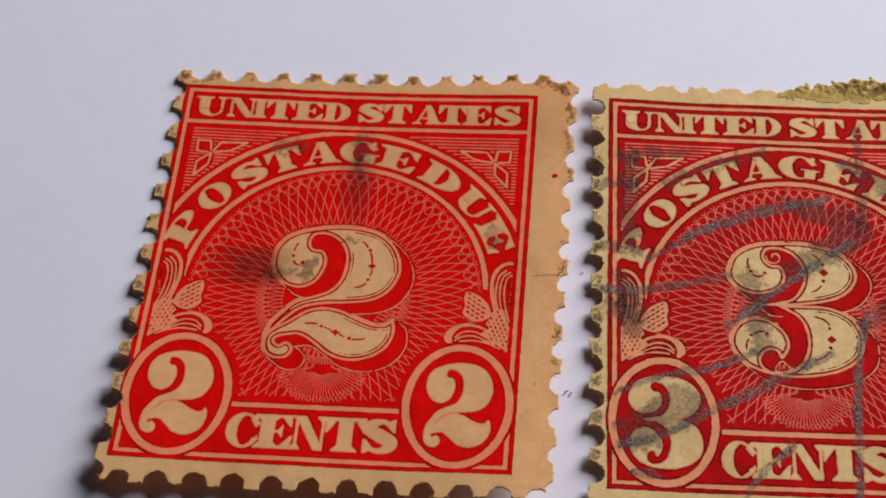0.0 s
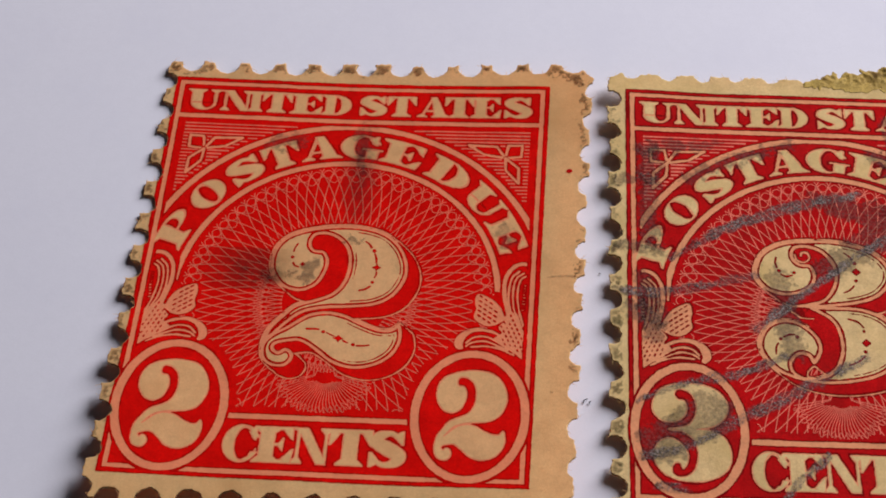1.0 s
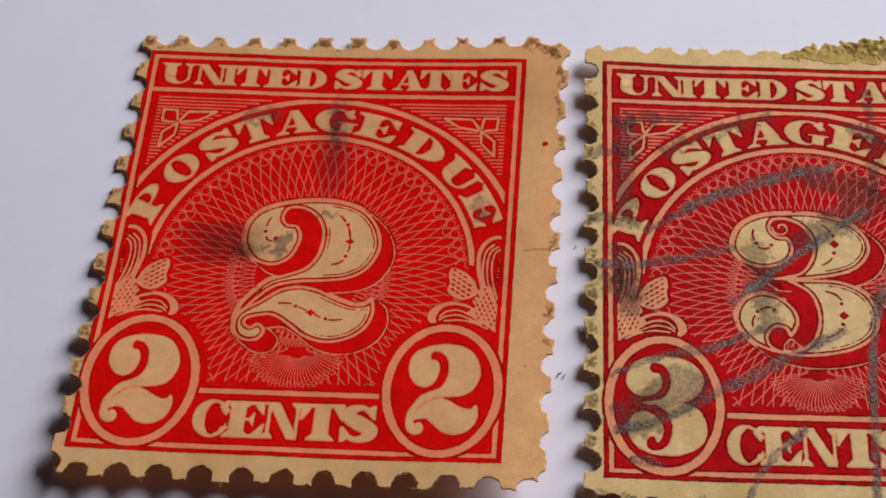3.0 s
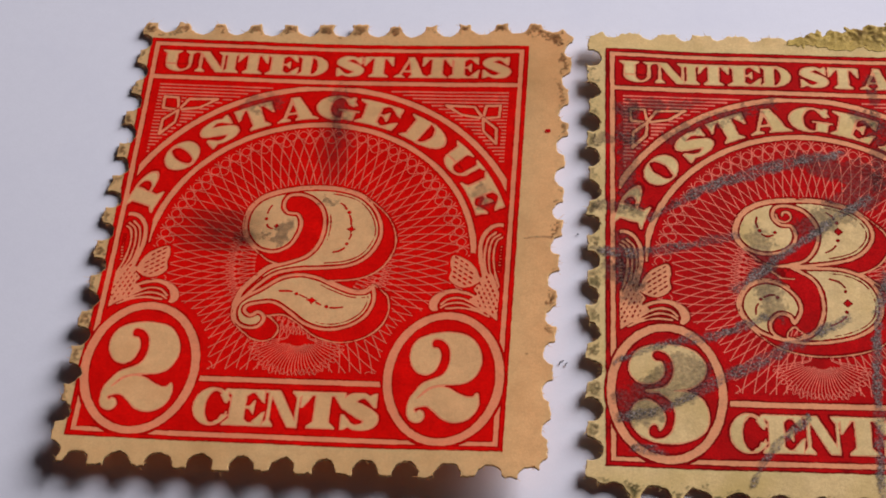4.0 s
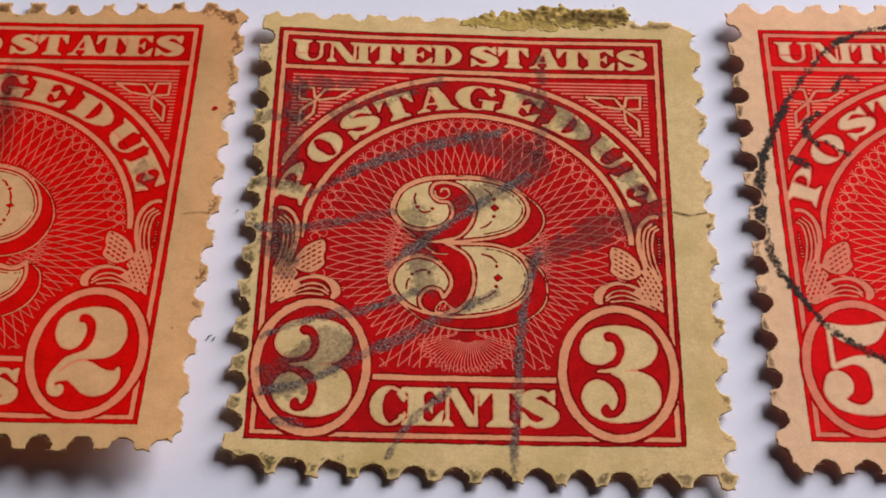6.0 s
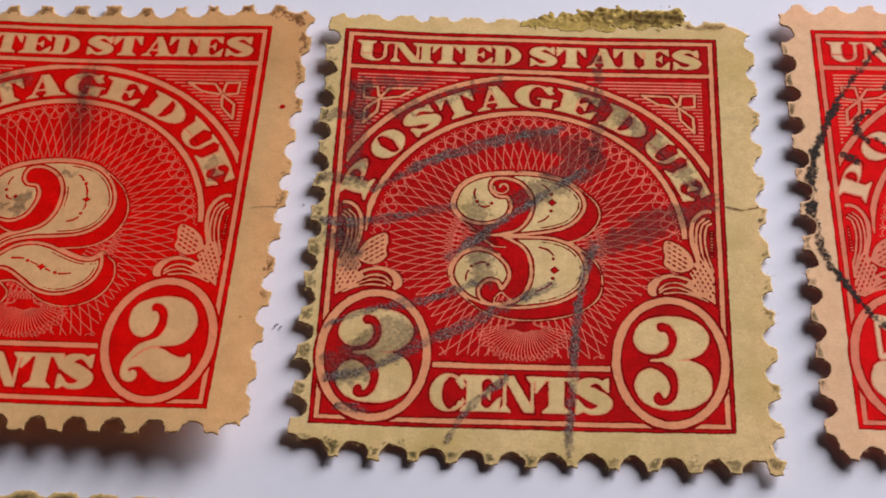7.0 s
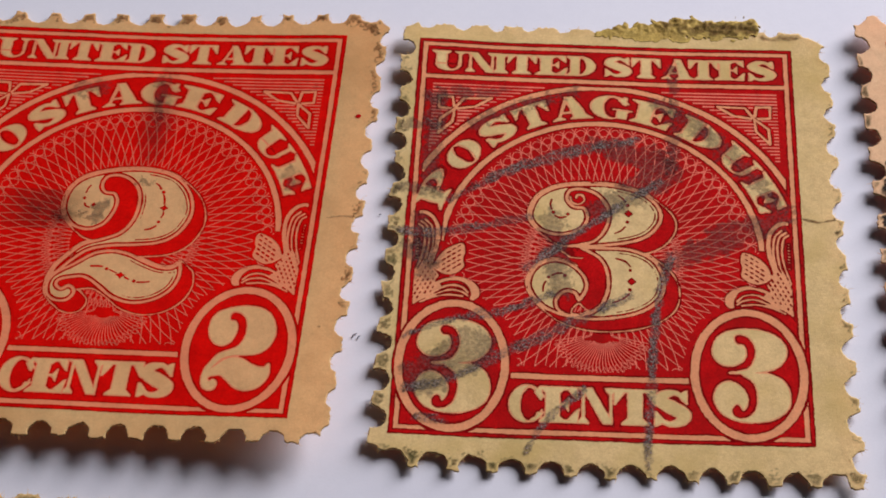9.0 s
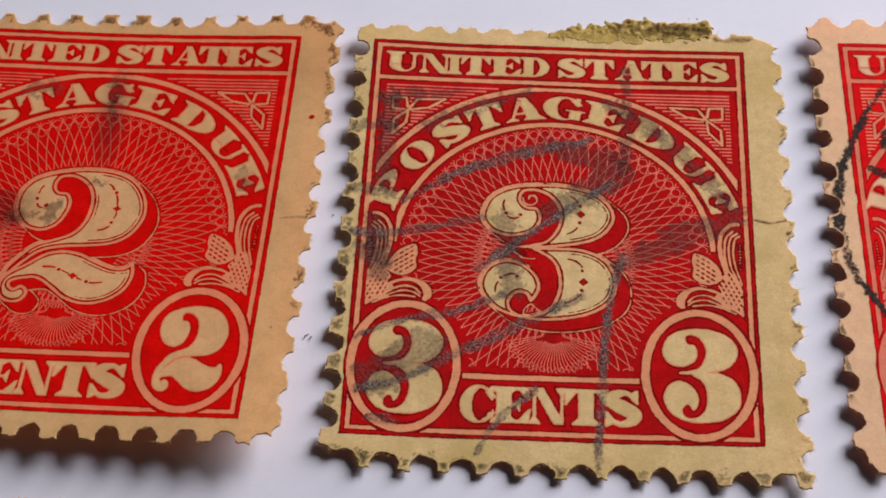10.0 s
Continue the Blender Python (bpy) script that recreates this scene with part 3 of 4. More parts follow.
    carve(box(x, y, 4.5, 3.07, 14.5, 3.34))
    carve(np.maximum(box(x, y, 4.5, 0.22, 14.5, 0.47), -9))
    put_word((("C", 5.30, 6.98), ("E", 6.78, 8.62), ("N", 8.44, 10.16), ("T", 10.02, 12.08), ("S", 11.72, 13.58)), 0.84, 1.90)
    for ox, oy, rx, ry in MEDALS:
        b = (ox - 3.1, oy - 3.8, ox + 3.1, oy + 3.8)
        s = cut(b)
        e = oval(x[s], y[s], ox, oy, rx, ry)
        lay(e - 0.12, b), carve(e, b)
        lay(oval(x[s], y[s], ox, oy, rx - 0.38, ry - 0.38), b)
        kx, ky, mx, my = {2: (0.478, 0.575, 9.42, 9.56), 3: (0.524, 0.608, 9.06, 9.96), 5: (0.53, 0.58, 9.5, 9.6)}[digit]
        small = numeral((x[s] - ox) / kx + mx, (y[s] - oy) / ky + my, digit) * kx - 0.045
        carve(small, b)
        words[s] = np.minimum(words[s], small + 0.06)
    ink += worn * (0.012 * lattice_noise(x, y, 0.13, 11 + digit) + 0.010 * lattice_noise(x, y, 0.5, 12 + digit))
    return us, vs, ink, words, clear, ruled


def zone(x, y):
    """Which panel of the print a point belongs to."""
    arch = np.hypot(x - ARCH_X, y - ARCH_Y)
    z = np.full(x.shape, 1)                                              # side scrolls, left then right
    z[x > 9.5] = 2
    z[(arch < ARCH_IN) | ((y < ARCH_Y) & (np.abs(x - 9.5) < 6.4))] = 3   # rosette
    z[(arch >= ARCH_IN) & (y > 11.9)] = 4                                # arch band
    z[(arch >= ARCH_OUT) & (y > 11.9) & (x < 9.5)] = 5                   # spandrels
    z[(arch >= ARCH_OUT) & (y > 11.9) & (x >= 9.5)] = 6
    z[y > 20.2] = 7                                                      # title
    z[(y < 3.2) & (np.abs(x - 9.5) < 5)] = 8                             # value tablet
    edge = box(x, y, 0, 0, WIDE, HIGH)
    z[edge > -0.34] = 0                                                  # frame line
    for k, (ox, oy, rx, ry) in enumerate(MEDALS):
        z[oval(x, y, ox, oy, rx + 0.02, ry + 0.02) < 0] = 9 + k
    return z


ZONES = ("frame_line", "scroll_panel", "scroll_panel", "rosette", "arch_band", "spandrel", "spandrel", "title_panel", "value_tablet", "medallion", "medallion")


# ---- meshes from fields ----
CASES = {1: ["a", "ab", "da"], 2: ["b", "bc", "ab"], 4: ["c", "cd", "bc"], 8: ["d", "da", "cd"], 3: ["a", "b", "bc", "da"], 6: ["b", "c", "cd", "ab"], 12: ["c", "d", "da", "bc"],
         9: ["d", "a", "ab", "cd"], 7: ["a", "b", "c", "cd", "da"], 14: ["b", "c", "d", "da", "ab"], 13: ["c", "d", "a", "ab", "bc"], 11: ["d", "a", "b", "bc", "cd"],
         15: ["a", "b", "c", "d"], 5: ["a", "ab", "bc", "c", "cd", "da"], 10: ["b", "bc", "cd", "d", "da", "ab"]}


def filled(us, vs, f):
    """The part of the lattice where f is above zero, as points and triangles with a smooth outline."""
    nu, nv = f.shape
    step = us[1] - us[0]
    corner = np.arange(nu * nv).reshape(nu, nv)
    inside = f > 0
    code = inside[:-1, :-1] * 1 + inside[1:, :-1] * 2 + inside[1:, 1:] * 4 + inside[:-1, 1:] * 8
    x, y = np.meshgrid(us, vs, indexing="ij")
    with np.errstate(divide="ignore", invalid="ignore"):
        ku = np.clip(np.nan_to_num(f[:-1, :] / (f[:-1, :] - f[1:, :])), 0.02, 0.98)
        kv = np.clip(np.nan_to_num(f[:, :-1] / (f[:, :-1] - f[:, 1:])), 0.02, 0.98)
    pu = np.stack([x[:-1] + ku * step, y[:-1]], -1)
    pv = np.stack([x[:, :-1], y[:, :-1] + kv * step], -1)
    points = np.concatenate([np.stack([x, y], -1).reshape(-1, 2), pu.reshape(-1, 2), pv.reshape(-1, 2)])
    iu = nu * nv + np.arange(pu.shape[0] * pu.shape[1]).reshape(pu.shape[:2])
    iv = nu * nv + iu.size + np.arange(pv.shape[0] * pv.shape[1]).reshape(pv.shape[:2])
    ids = {"a": corner[:-1, :-1], "b": corner[1:, :-1], "c": corner[1:, 1:], "d": corner[:-1, 1:],
           "ab": iu[:, :-1], "cd": iu[:, 1:], "da": iv[:-1, :], "bc": iv[1:, :]}
    tris = []
    for case, ring in CASES.items():
        here = code == case
        if here.any():
            v = [ids[k][here] for k in ring]
            tris += [np.stack([v[0], v[k], v[k + 1]], 1) for k in range(1, len(v) - 1)]
    return points, np.concatenate(tris)


def to_mesh(name, points, tris, cover=None):
    """Triangles over 3D points in millimetres, unused points left out, as a smooth mesh in metres."""
    used, index = np.unique(tris, return_inverse=True)
    me = bpy.data.meshes.new(name)
    me.vertices.add(len(used)), me.loops.add(tris.size), me.polygons.add(len(tris))
    me.vertices.foreach_set("co", (points[used] * 0.001).astype(np.float32).ravel())
    me.loops.foreach_set("vertex_index", index.ravel().astype(np.int32))
    me.polygons.foreach_set("loop_start", np.arange(0, tris.size, 3, dtype=np.int32))
    me.polygons.foreach_set("use_smooth", np.ones(len(tris), bool))
    if cover is not None:
        me.attributes.new("cover", "FLOAT", "POINT").data.foreach_set("value", cover[used].astype(np.float32))
    me.update(calc_edges=True)
    return me


def part(name, me, mat, parent, label="", kind=""):
    ob = new(name, me)
    if not me.materials:
        me.materials.append(mat)
    ob.parent = parent
    return tagged(ob, label=label, kind=kind)


def lifted(points, height, up):
    return np.column_stack([points, height(points[:, 0], points[:, 1]) + up])


def slab(name, us, vs, f, height, thick):
    """A thin sheet cut to the field's outline, with two faces and an edge all round."""
    points, tris = filled(us, vs, f)
    used, index = np.unique(tris, return_inverse=True)
    points, tris = points[used], index.reshape(-1, 3)
    top, low = lifted(points, height, 0.0), lifted(points, height, -thick)
    low[:, 2] = np.maximum(low[:, 2], 0.012)
    edges = np.concatenate([tris[:, [0, 1]], tris[:, [1, 2]], tris[:, [2, 0]]])
    n = len(points)
    keys, back = edges[:, 0] * n + edges[:, 1], edges[:, 1] * n + edges[:, 0]
    rim = edges[~np.isin(keys, back)]
    wall = np.concatenate([np.stack([rim[:, 0], rim[:, 0] + n, rim[:, 1]], 1), np.stack([rim[:, 1], rim[:, 0] + n, rim[:, 1] + n], 1)])
    me = to_mesh(name, np.concatenate([top, low]), np.concatenate([tris, tris[:, ::-1] + n, wall]))
    torn = np.arange(len(me.polygons)) >= 2 * len(tris)
    me.polygons.foreach_set("use_smooth", ~torn)
    me.polygons.foreach_set("material_index", torn.astype(np.int32))
    return me


# ---- a stamp ----
PITCH_ACROSS, PITCH_UP = 1.77, 1.93


def sheet_outline(x, y, left, right, low, high, seed, holes, phase, lean=(0.0, 0.0, 0.0, 0.0), inset=(0.08, 0.08, 0.08, 0.08)):
    """Above zero on the paper: torn perforations on four sides (left, right, low, high), each with its hole size, first hole and lean."""
    rough = 0.06 * lattice_noise(x, y, 0.15, seed) + 0.08 * lattice_noise(x, y, 0.45, seed + 1)
    s, t = x / WIDE, y / HIGH
    sides = ((y, x - left - lean[0] * t, PITCH_UP), (y, right + lean[1] * t - x, PITCH_UP), (x, y - low - lean[2] * s, PITCH_ACROSS), (x, high + lean[3] * s - y, PITCH_ACROSS))
    f = np.minimum.reduce([across for _, across, _ in sides]) + rough
    for (along, across, pitch), hole, ph, deep in zip(sides, holes, phase, inset):
        k = (along - ph) / pitch
        number = np.round(k)
        wild = np.sin(number * 12.99 + seed * 1.7)
        d = (k - number) * pitch + 0.05 * wild
        size = hole * (1 + 0.07 * np.sin(number * 7.3 + seed))
        f = np.minimum(f, np.hypot(d, across - deep + 0.06 * wild) - size + rough * 0.7)
    return f


def rosette_lattice(root, us, vs, clear, height, mat):
    """The engine-turned hairlines: slanting rays that turn back in loops, scallops outside, and a shell below the figure."""
    runs = []
    for count, sweep, low, high, half in ((78, 0.125, 2.5, 7.5, 0.022),):
        for k in range(count):
            for sign in (1, -1):
                q = np.sin(np.linspace(-1.5, 1.5, 64))
                rr = (low + high) / 2 + (high - low) / 2 * q
                aa = 2 * math.pi * k / count + sign * sweep * (0.8 * q + 0.2 * np.arcsin(q))
                runs.append((rr, aa, half))
    for radius, wave, phase in ((7.16, 0.22, 0), (7.16, 0.22, math.pi), (6.85, 0.2, math.pi / 2), (3.62, 0.22, 0), (3.62, 0.22, math.pi), (3.4, 0.16, math.pi / 2)):
        aa = np.linspace(0, 2 * math.pi, 800)
        runs.append((radius + wave * np.cos(39 * aa + phase), aa, 0.019))
    paths = [(9.5 + rr * np.sin(aa) * 0.99, 9.55 + rr * np.cos(aa) * (1 + 0.05 * (np.cos(aa) > 0) * np.cos(aa)), half) for rr, aa, half in runs]
    for k in range(-15, 16):
        q, a = np.linspace(0.55, 2.2, 16), k / 15 * 1.35
        paths.append((9.5 + q * np.sin(a + 0.05 * np.sin(q * 3)), 5.6 - q * np.cos(a), 0.019))
    for q in (1.9, 2.15):
        a = np.linspace(-1.3, 1.3, 160)
        rr = q + 0.12 * np.cos(40 * a)
        paths.append((9.5 + rr * np.sin(a), 5.6 - rr * np.cos(a), 0.015))
    shell_from = len(paths) - 33
    points, tris, n = [], [], 0
    for number, (px, py, half) in enumerate(paths):
        tx, ty = np.gradient(px), np.gradient(py)
        size = np.hypot(tx, ty) + 1e-9
        nx, ny = -ty / size * half, tx / size * half
        i = np.clip(((px - us[0]) / (us[1] - us[0])).astype(int), 0, len(us) - 1)
        j = np.clip(((py - vs[0]) / (vs[1] - vs[0])).astype(int), 0, len(vs) - 1)
        if number >= shell_from:
            free = (py > 3.5) & (np.hypot(px - 9.5, py - 5.6) > 0.3) & ((clear[i, j] < 0) | (py < 5.2))
        else:
            free = clear[i, j] < 0
        m = len(px)
        points.append(np.stack([np.stack([px - nx, py - ny], 1), np.stack([px + nx, py + ny], 1)], 1).reshape(-1, 2))
        k = np.flatnonzero(free[:-1] & free[1:])
        tris.append(np.concatenate([np.stack([n + 2 * k, n + 2 * k + 2, n + 2 * k + 1], 1), np.stack([n + 2 * k + 1, n + 2 * k + 2, n + 2 * k + 3], 1)]))
        n += 2 * m
    points = np.concatenate(points)
    up = 0.014 + 0.003 * np.modf(np.arange(len(points)) * 0.0137)[0]
    part("hairline_lattice", to_mesh("hairline_lattice", lifted(points, height, up + 0.003), np.concatenate(tris)), mat, root, "fine pale engraved rosette lines", "stuff")


def ruled_lines(root, us, vs, ruled, height, mat):
    """Fine level lines ruled across both spandrels."""
    px = np.arange(0.5, WIDE - 0.5, 0.12)
    i = np.clip(((px - us[0]) / (us[1] - us[0])).astype(int), 0, len(us) - 1)
    points, tris, n = [], [], 0
    for row in np.arange(12.8, 19.8, 0.205):
        j = int((row - vs[0]) / (vs[1] - vs[0]))
        half = 0.042 + 0.012 * lattice_noise(px, px * 0 + row, 0.8, 77)
        points.append(np.stack([np.stack([px, row - half], 1), np.stack([px, row + half], 1)], 1).reshape(-1, 2))
        free = ruled[i, j] < 0
        k = np.flatnonzero(free[:-1] & free[1:])
        tris.append(np.concatenate([np.stack([n + 2 * k, n + 2 * k + 2, n + 2 * k + 1], 1), np.stack([n + 2 * k + 1, n + 2 * k + 2, n + 2 * k + 3], 1)]))
        n += 2 * len(px)
    part("ruled_shading", to_mesh("ruled_shading", lifted(np.concatenate(points), height, 0.017), np.concatenate(tris)), mat, root, "fine ruled lines in the corners", "stuff")


def postage_stamp(digit, place, paper, tone, ink, deep, pale, height, outline, label, worn=1.0, step=0.05, parts_of_print=True):
    root = tagged(new("postage_stamp"), label=label, category="postage stamp", group="stamps laid out on the sheet")
    root.matrix_world = pose(place[0] * 0.001, place[1] * 0.001, 0, 0, 0, place[2]) @ Matrix.Diagonal((0.9975, 1.0115, 1, 1))
    us, vs = np.arange(-2.4, 22.2, 0.09), np.arange(-2.6, 25.2, 0.09)
    x, y = np.meshgrid(us, vs, indexing="ij")
    f = outline(x, y)
    sheet = slab("paper", us, vs, f, height, 0.10)
    sheet.materials.append(paper), sheet.materials.append(TORN)
    part("paper", sheet, paper, root)
    if not parts_of_print:
        return root
    us, vs, field, words, clear, ruled = design(digit, step, worn)
    x, y = np.meshgrid(us, vs, indexing="ij")
    field = np.minimum(field, outline(x, y) - 0.03)
    # a breath of ink left on the bare paper by the wiped plate
    points, tris = filled(us[::3], vs[::3], np.minimum(-box(x, y, 0.05, 0.05, WIDE - 0.05, HIGH - 0.05), outline(x, y) - 0.05)[::3, ::3])
    part("plate_tone", to_mesh("plate_tone", lifted(points, height, 0.0045), tris), tone, root)
    points, tris = filled(us, vs, field)
    mid = points[tris].mean(1)
    which = zone(mid[:, 0], mid[:, 1])
    over = lifted(points, height, 0.011)
    for k, name in enumerate(ZONES):
        if (which == k).any():
            part(name, to_mesh(name, over, tris[which == k]), ink, root)
    # ink stands thicker along every cut edge
    patch = lattice_noise(x, y, 0.6, 91 + digit)
    points, tris = filled(us, vs, np.minimum(field, (0.058 + 0.032 * patch) * (0.5 + 0.5 * worn) - field))
    part("engraved_contour", to_mesh("engraved_contour", lifted(points, height, 0.0125), tris), deep, root, "darker ink along the engraved edges", "stuff")
    rosette_lattice(root, us, vs, clear, height, pale)
    ruled_lines(root, us, vs, ruled, height, pale)
    # the pale lettering and figures between the ink
    points, tris = filled(us, vs, np.minimum(-words, outline(x, y) - 0.03))
    mid = points[tris].mean(1)
    which = zone(mid[:, 0], mid[:, 1])
    over = lifted(points, height, 0.009)
    for k, name in ((3, "great_numeral"), (4, "arch_lettering"), (7, "title_lettering"), (8, "value_lettering"), (9, "small_numeral"), (10, "small_numeral")):
        if (which == k).any():
            part(name, to_mesh(name, over, tris[which == k]), paper, root)
    return root


def bent(tl, tr, br, bl, across=0.0, along=0.0, seed=0, cockle=0.05, curl=1.0):
    """The height over the sheet, in millimetres, from the corners and a bow each way."""
    def height(u, v):
        s, t = u / WIDE, v / HIGH
        low = np.clip(1 - t, 0, 1.2) ** curl
        h = (tl * (1 - s) + tr * s) * (1 - low) + (bl * (1 - s) + br * s) * low
        h = h + across * 4 * s * (1 - s) + along * 4 * t * (1 - t)
        h = h + cockle * lattice_noise(u, v, 4.5, seed) + 0.012 * lattice_noise(u, v, 0.9, seed + 1)
        return np.maximum(h, 0.13)
    return height


def overprint(name, root, strokes, mat, height, up, label, edge=0.12, seed=1, outline=None, dust=0.0):
    """Ink struck over the stamp along pen lines of (x, y, radius)."""
    q = np.concatenate([np.array(s) for s in strokes])
    us, vs = np.arange(q[:, 0].min() - 1.2, q[:, 0].max() + 1.2, 0.055), np.arange(q[:, 1].min() - 1.2, q[:, 1].max() + 1.2, 0.055)
    x, y = np.meshgrid(us, vs, indexing="ij")
    soft = min(0.28, 0.75 * float(np.median(q[:, 2])))

    def depth(u, v):
        sd = union(*[stroke(u, v, line, None, 6) for line in strokes]) - soft * 0.4
        sd = sd + edge * lattice_noise(u, v, 0.35, seed) + dust * lattice_noise(u, v, 0.10, seed + 40)
        return np.maximum(sd, 0.03 - outline(u, v)) if outline else sd

    points, tris = filled(us, vs, -depth(x, y))
    inner = np.clip(-depth(points[:, 0] + 1e-9, points[:, 1]) / soft, 0, 1)
    return part(name, to_mesh(name, lifted(points, height, up + 0.003), tris, inner * inner * (3 - 2 * inner)), mat, root, label)


# ---- the white sheet under everything ----
bm = bmesh.new()
bmesh.ops.create_grid(bm, x_segments=60, y_segments=60, size=0.45)
for v in bm.verts:
    v.co.x += 0.02
    v.co.z = -0.00002 + 0.00001 * noise.noise(v.co * 40)
me = bpy.data.meshes.new("ground")
bm.to_mesh(me), bm.free()
me.materials.append(SHEET)
tagged(new("ground", me), label="smooth matt white sheet of paper lying flat", category="paper sheet", kind="structure")

# ---- two cent stamp ----
height_a = bent(0.16, 0.63, 1.39, 0.88, across=-0.18, along=-0.16, seed=21, curl=1.7)
outline_a = lambda x, y: np.minimum.reduce([((21.2 - x) + (24.05 - y)) / 1.414 - 0.75 + 0.2 * lattice_noise(x, y, 0.5, 14), ((x + 0.52) + (y + 1.36)) / 1.414 - 0.45 + 0.15 * lattice_noise(x, y, 0.4, 15),
                                           ((21.0 - x) + (y + 1.42)) / 1.414 - 0.55 + 0.28 * lattice_noise(x, y, 0.5, 9) + 0.1 * lattice_noise(x, y, 0.2, 10), sheet_outline(x, y, -0.52, 20.92, -1.36, 23.6, 31, (0.55, 0.58, 0.56, 0.58), (1.18, 1.19, 0.77, 0.69), (0.0, 0.15, 0.1, 0.45), (0.08, -0.16, 0.08, 0.08))])
stamp_a = postage_stamp(2, (0.143, -0.145, -0.149), PAPER_A, TONE_A, INK_A, DEEP_A, PALE_A, height_a, outline_a, "scarlet two cent stamp, cream paper, lower edge curled off the sheet")

# ---- three cent stamp ----
height_b = bent(0.55, 0.20, 0.36, 0.37, across=-0.12, along=-0.10, seed=41)
outline_b = lambda x, y: np.minimum(((21.0 - x) + (23.65 - y)) / 1.414 - 0.75 + 0.15 * lattice_noise(x, y, 0.5, 19), sheet_outline(x, y, -0.82, 21.05, -1.58, 23.62, 51, (0.55, 0.60, 0.62, 0.46), (0.75, 1.20, 0.30, 0.33), (0.0, -0.18, -0.35, 0.1), (0.08, -0.10, 0.08, -0.20)))
stamp_b = postage_stamp(3, (23.477, -0.073, 1.487), PAPER_B, TONE_B, INK_B, DEEP_B, PALE_B, height_b, outline_b, "dull carmine three cent stamp on yellowed paper, grey cancel strokes", worn=1.3)

# ---- five cent stamp ----
height_c = bent(0.62, 0.5, 0.4, 0.42, across=-0.1, along=-0.1, seed=61)
outline_c = lambda x, y: sheet_outline(x, y, -1.52, 20.3, -1.5, 24.3, 71, (0.56, 0.52, 0.58, 0.52), (1.15, 0.5, 0.55, 0.35))
stamp_c = postage_stamp(5, (47.75, 0.95, 3.05), PAPER_C, TONE_C, INK_C, DEEP_C, PALE_C, height_c, outline_c, "bright red five cent stamp on peach paper, black ring cancel")

# ---- a fourth stamp whose upper margin peeps in ----
height_d = bent(0.3, 0.3, 0.4, 0.4, seed=81)
outline_d = lambda x, y: sheet_outline(x, y, -0.8, 20.6, -1.0, 23.55, 91, (0.5, 0.5, 0.5, 0.45), (0.2, 0.5, 0.35, 0.4), inset=(0.08, 0.08, 0.08, -0.22))
stamp_d = postage_stamp(2, (1.5, -28.0, 0.3), PAPER_B, TONE_B, INK_B, DEEP_B, PALE_B, height_d, outline_d, "yellowed stamp with a ragged upper margin, on white paper", step=0.08)


# ---- torn fibres along the perforations ----
def fibre_fringe(root, mat, outline, height, amount, seed, longest=0.30):
    """Fine hairs that stand out from the torn paper edge."""
    us, vs = np.arange(-2.4, 22.2, 0.12), np.arange(-2.6, 25.4, 0.12)
    x, y = np.meshgrid(us, vs, indexing="ij")
    f = outline(x, y)
    gx, gy = np.gradient(f, 0.12)
    rim = np.argwhere((f > 0) & (f < 0.12))
    pick = np.random.default_rng(seed)
    rim = rim[pick.choice(len(rim), min(amount, len(rim)), replace=False)]
    points, tris = [], []
    for i, j in rim:
        way = -np.array([gx[i, j], gy[i, j]])
        way = way / (np.hypot(*way) + 1e-6)
        turn = pick.normal(0, 0.7)
        way = np.array([way[0] * math.cos(turn) - way[1] * math.sin(turn), way[0] * math.sin(turn) + way[1] * math.cos(turn)])
        side = np.array([-way[1], way[0]])
        length, curl, rise, wide = pick.uniform(0.10, longest), pick.normal(0, 0.5), pick.uniform(-0.05, 0.12), pick.uniform(0.010, 0.022)
        root_at = np.array([us[i], vs[j]])
        z = float(height(np.array([us[i]]), np.array([vs[j]]))[0]) - pick.uniform(0.0, 0.08)
        n = len(points)
        for k in range(4):
            q = k / 3
            c = root_at + way * length * q + side * curl * length * q * q
            w = wide * (1 - 0.85 * q)
            h = max(z + rise * q * q, 0.02)
            points += [(*(c - side * w), h), (*(c + side * w), h), (*c, h + w)]
        for k in range(3):
            o = n + 3 * k
            for p, q in ((0, 1), (1, 2), (2, 0)):
                tris += [(o + p, o + q, o + 3 + q), (o + p, o + 3 + q, o + 3 + p)]
    part("torn_fibre_fringe", to_mesh("torn_fibre_fringe", np.array(points), np.array(tris)), mat, root, "pale torn paper fibres", "stuff")


fibre_fringe(stamp_a, PAPER_A, outline_a, height_a, 420, 5)
fibre_fringe(stamp_b, PAPER_B, outline_b, height_b, 520, 6)
fibre_fringe(stamp_c, PAPER_C, outline_c, height_c, 350, 7)
fibre_fringe(stamp_d, PAPER_B, outline_d, height_d, 250, 8)

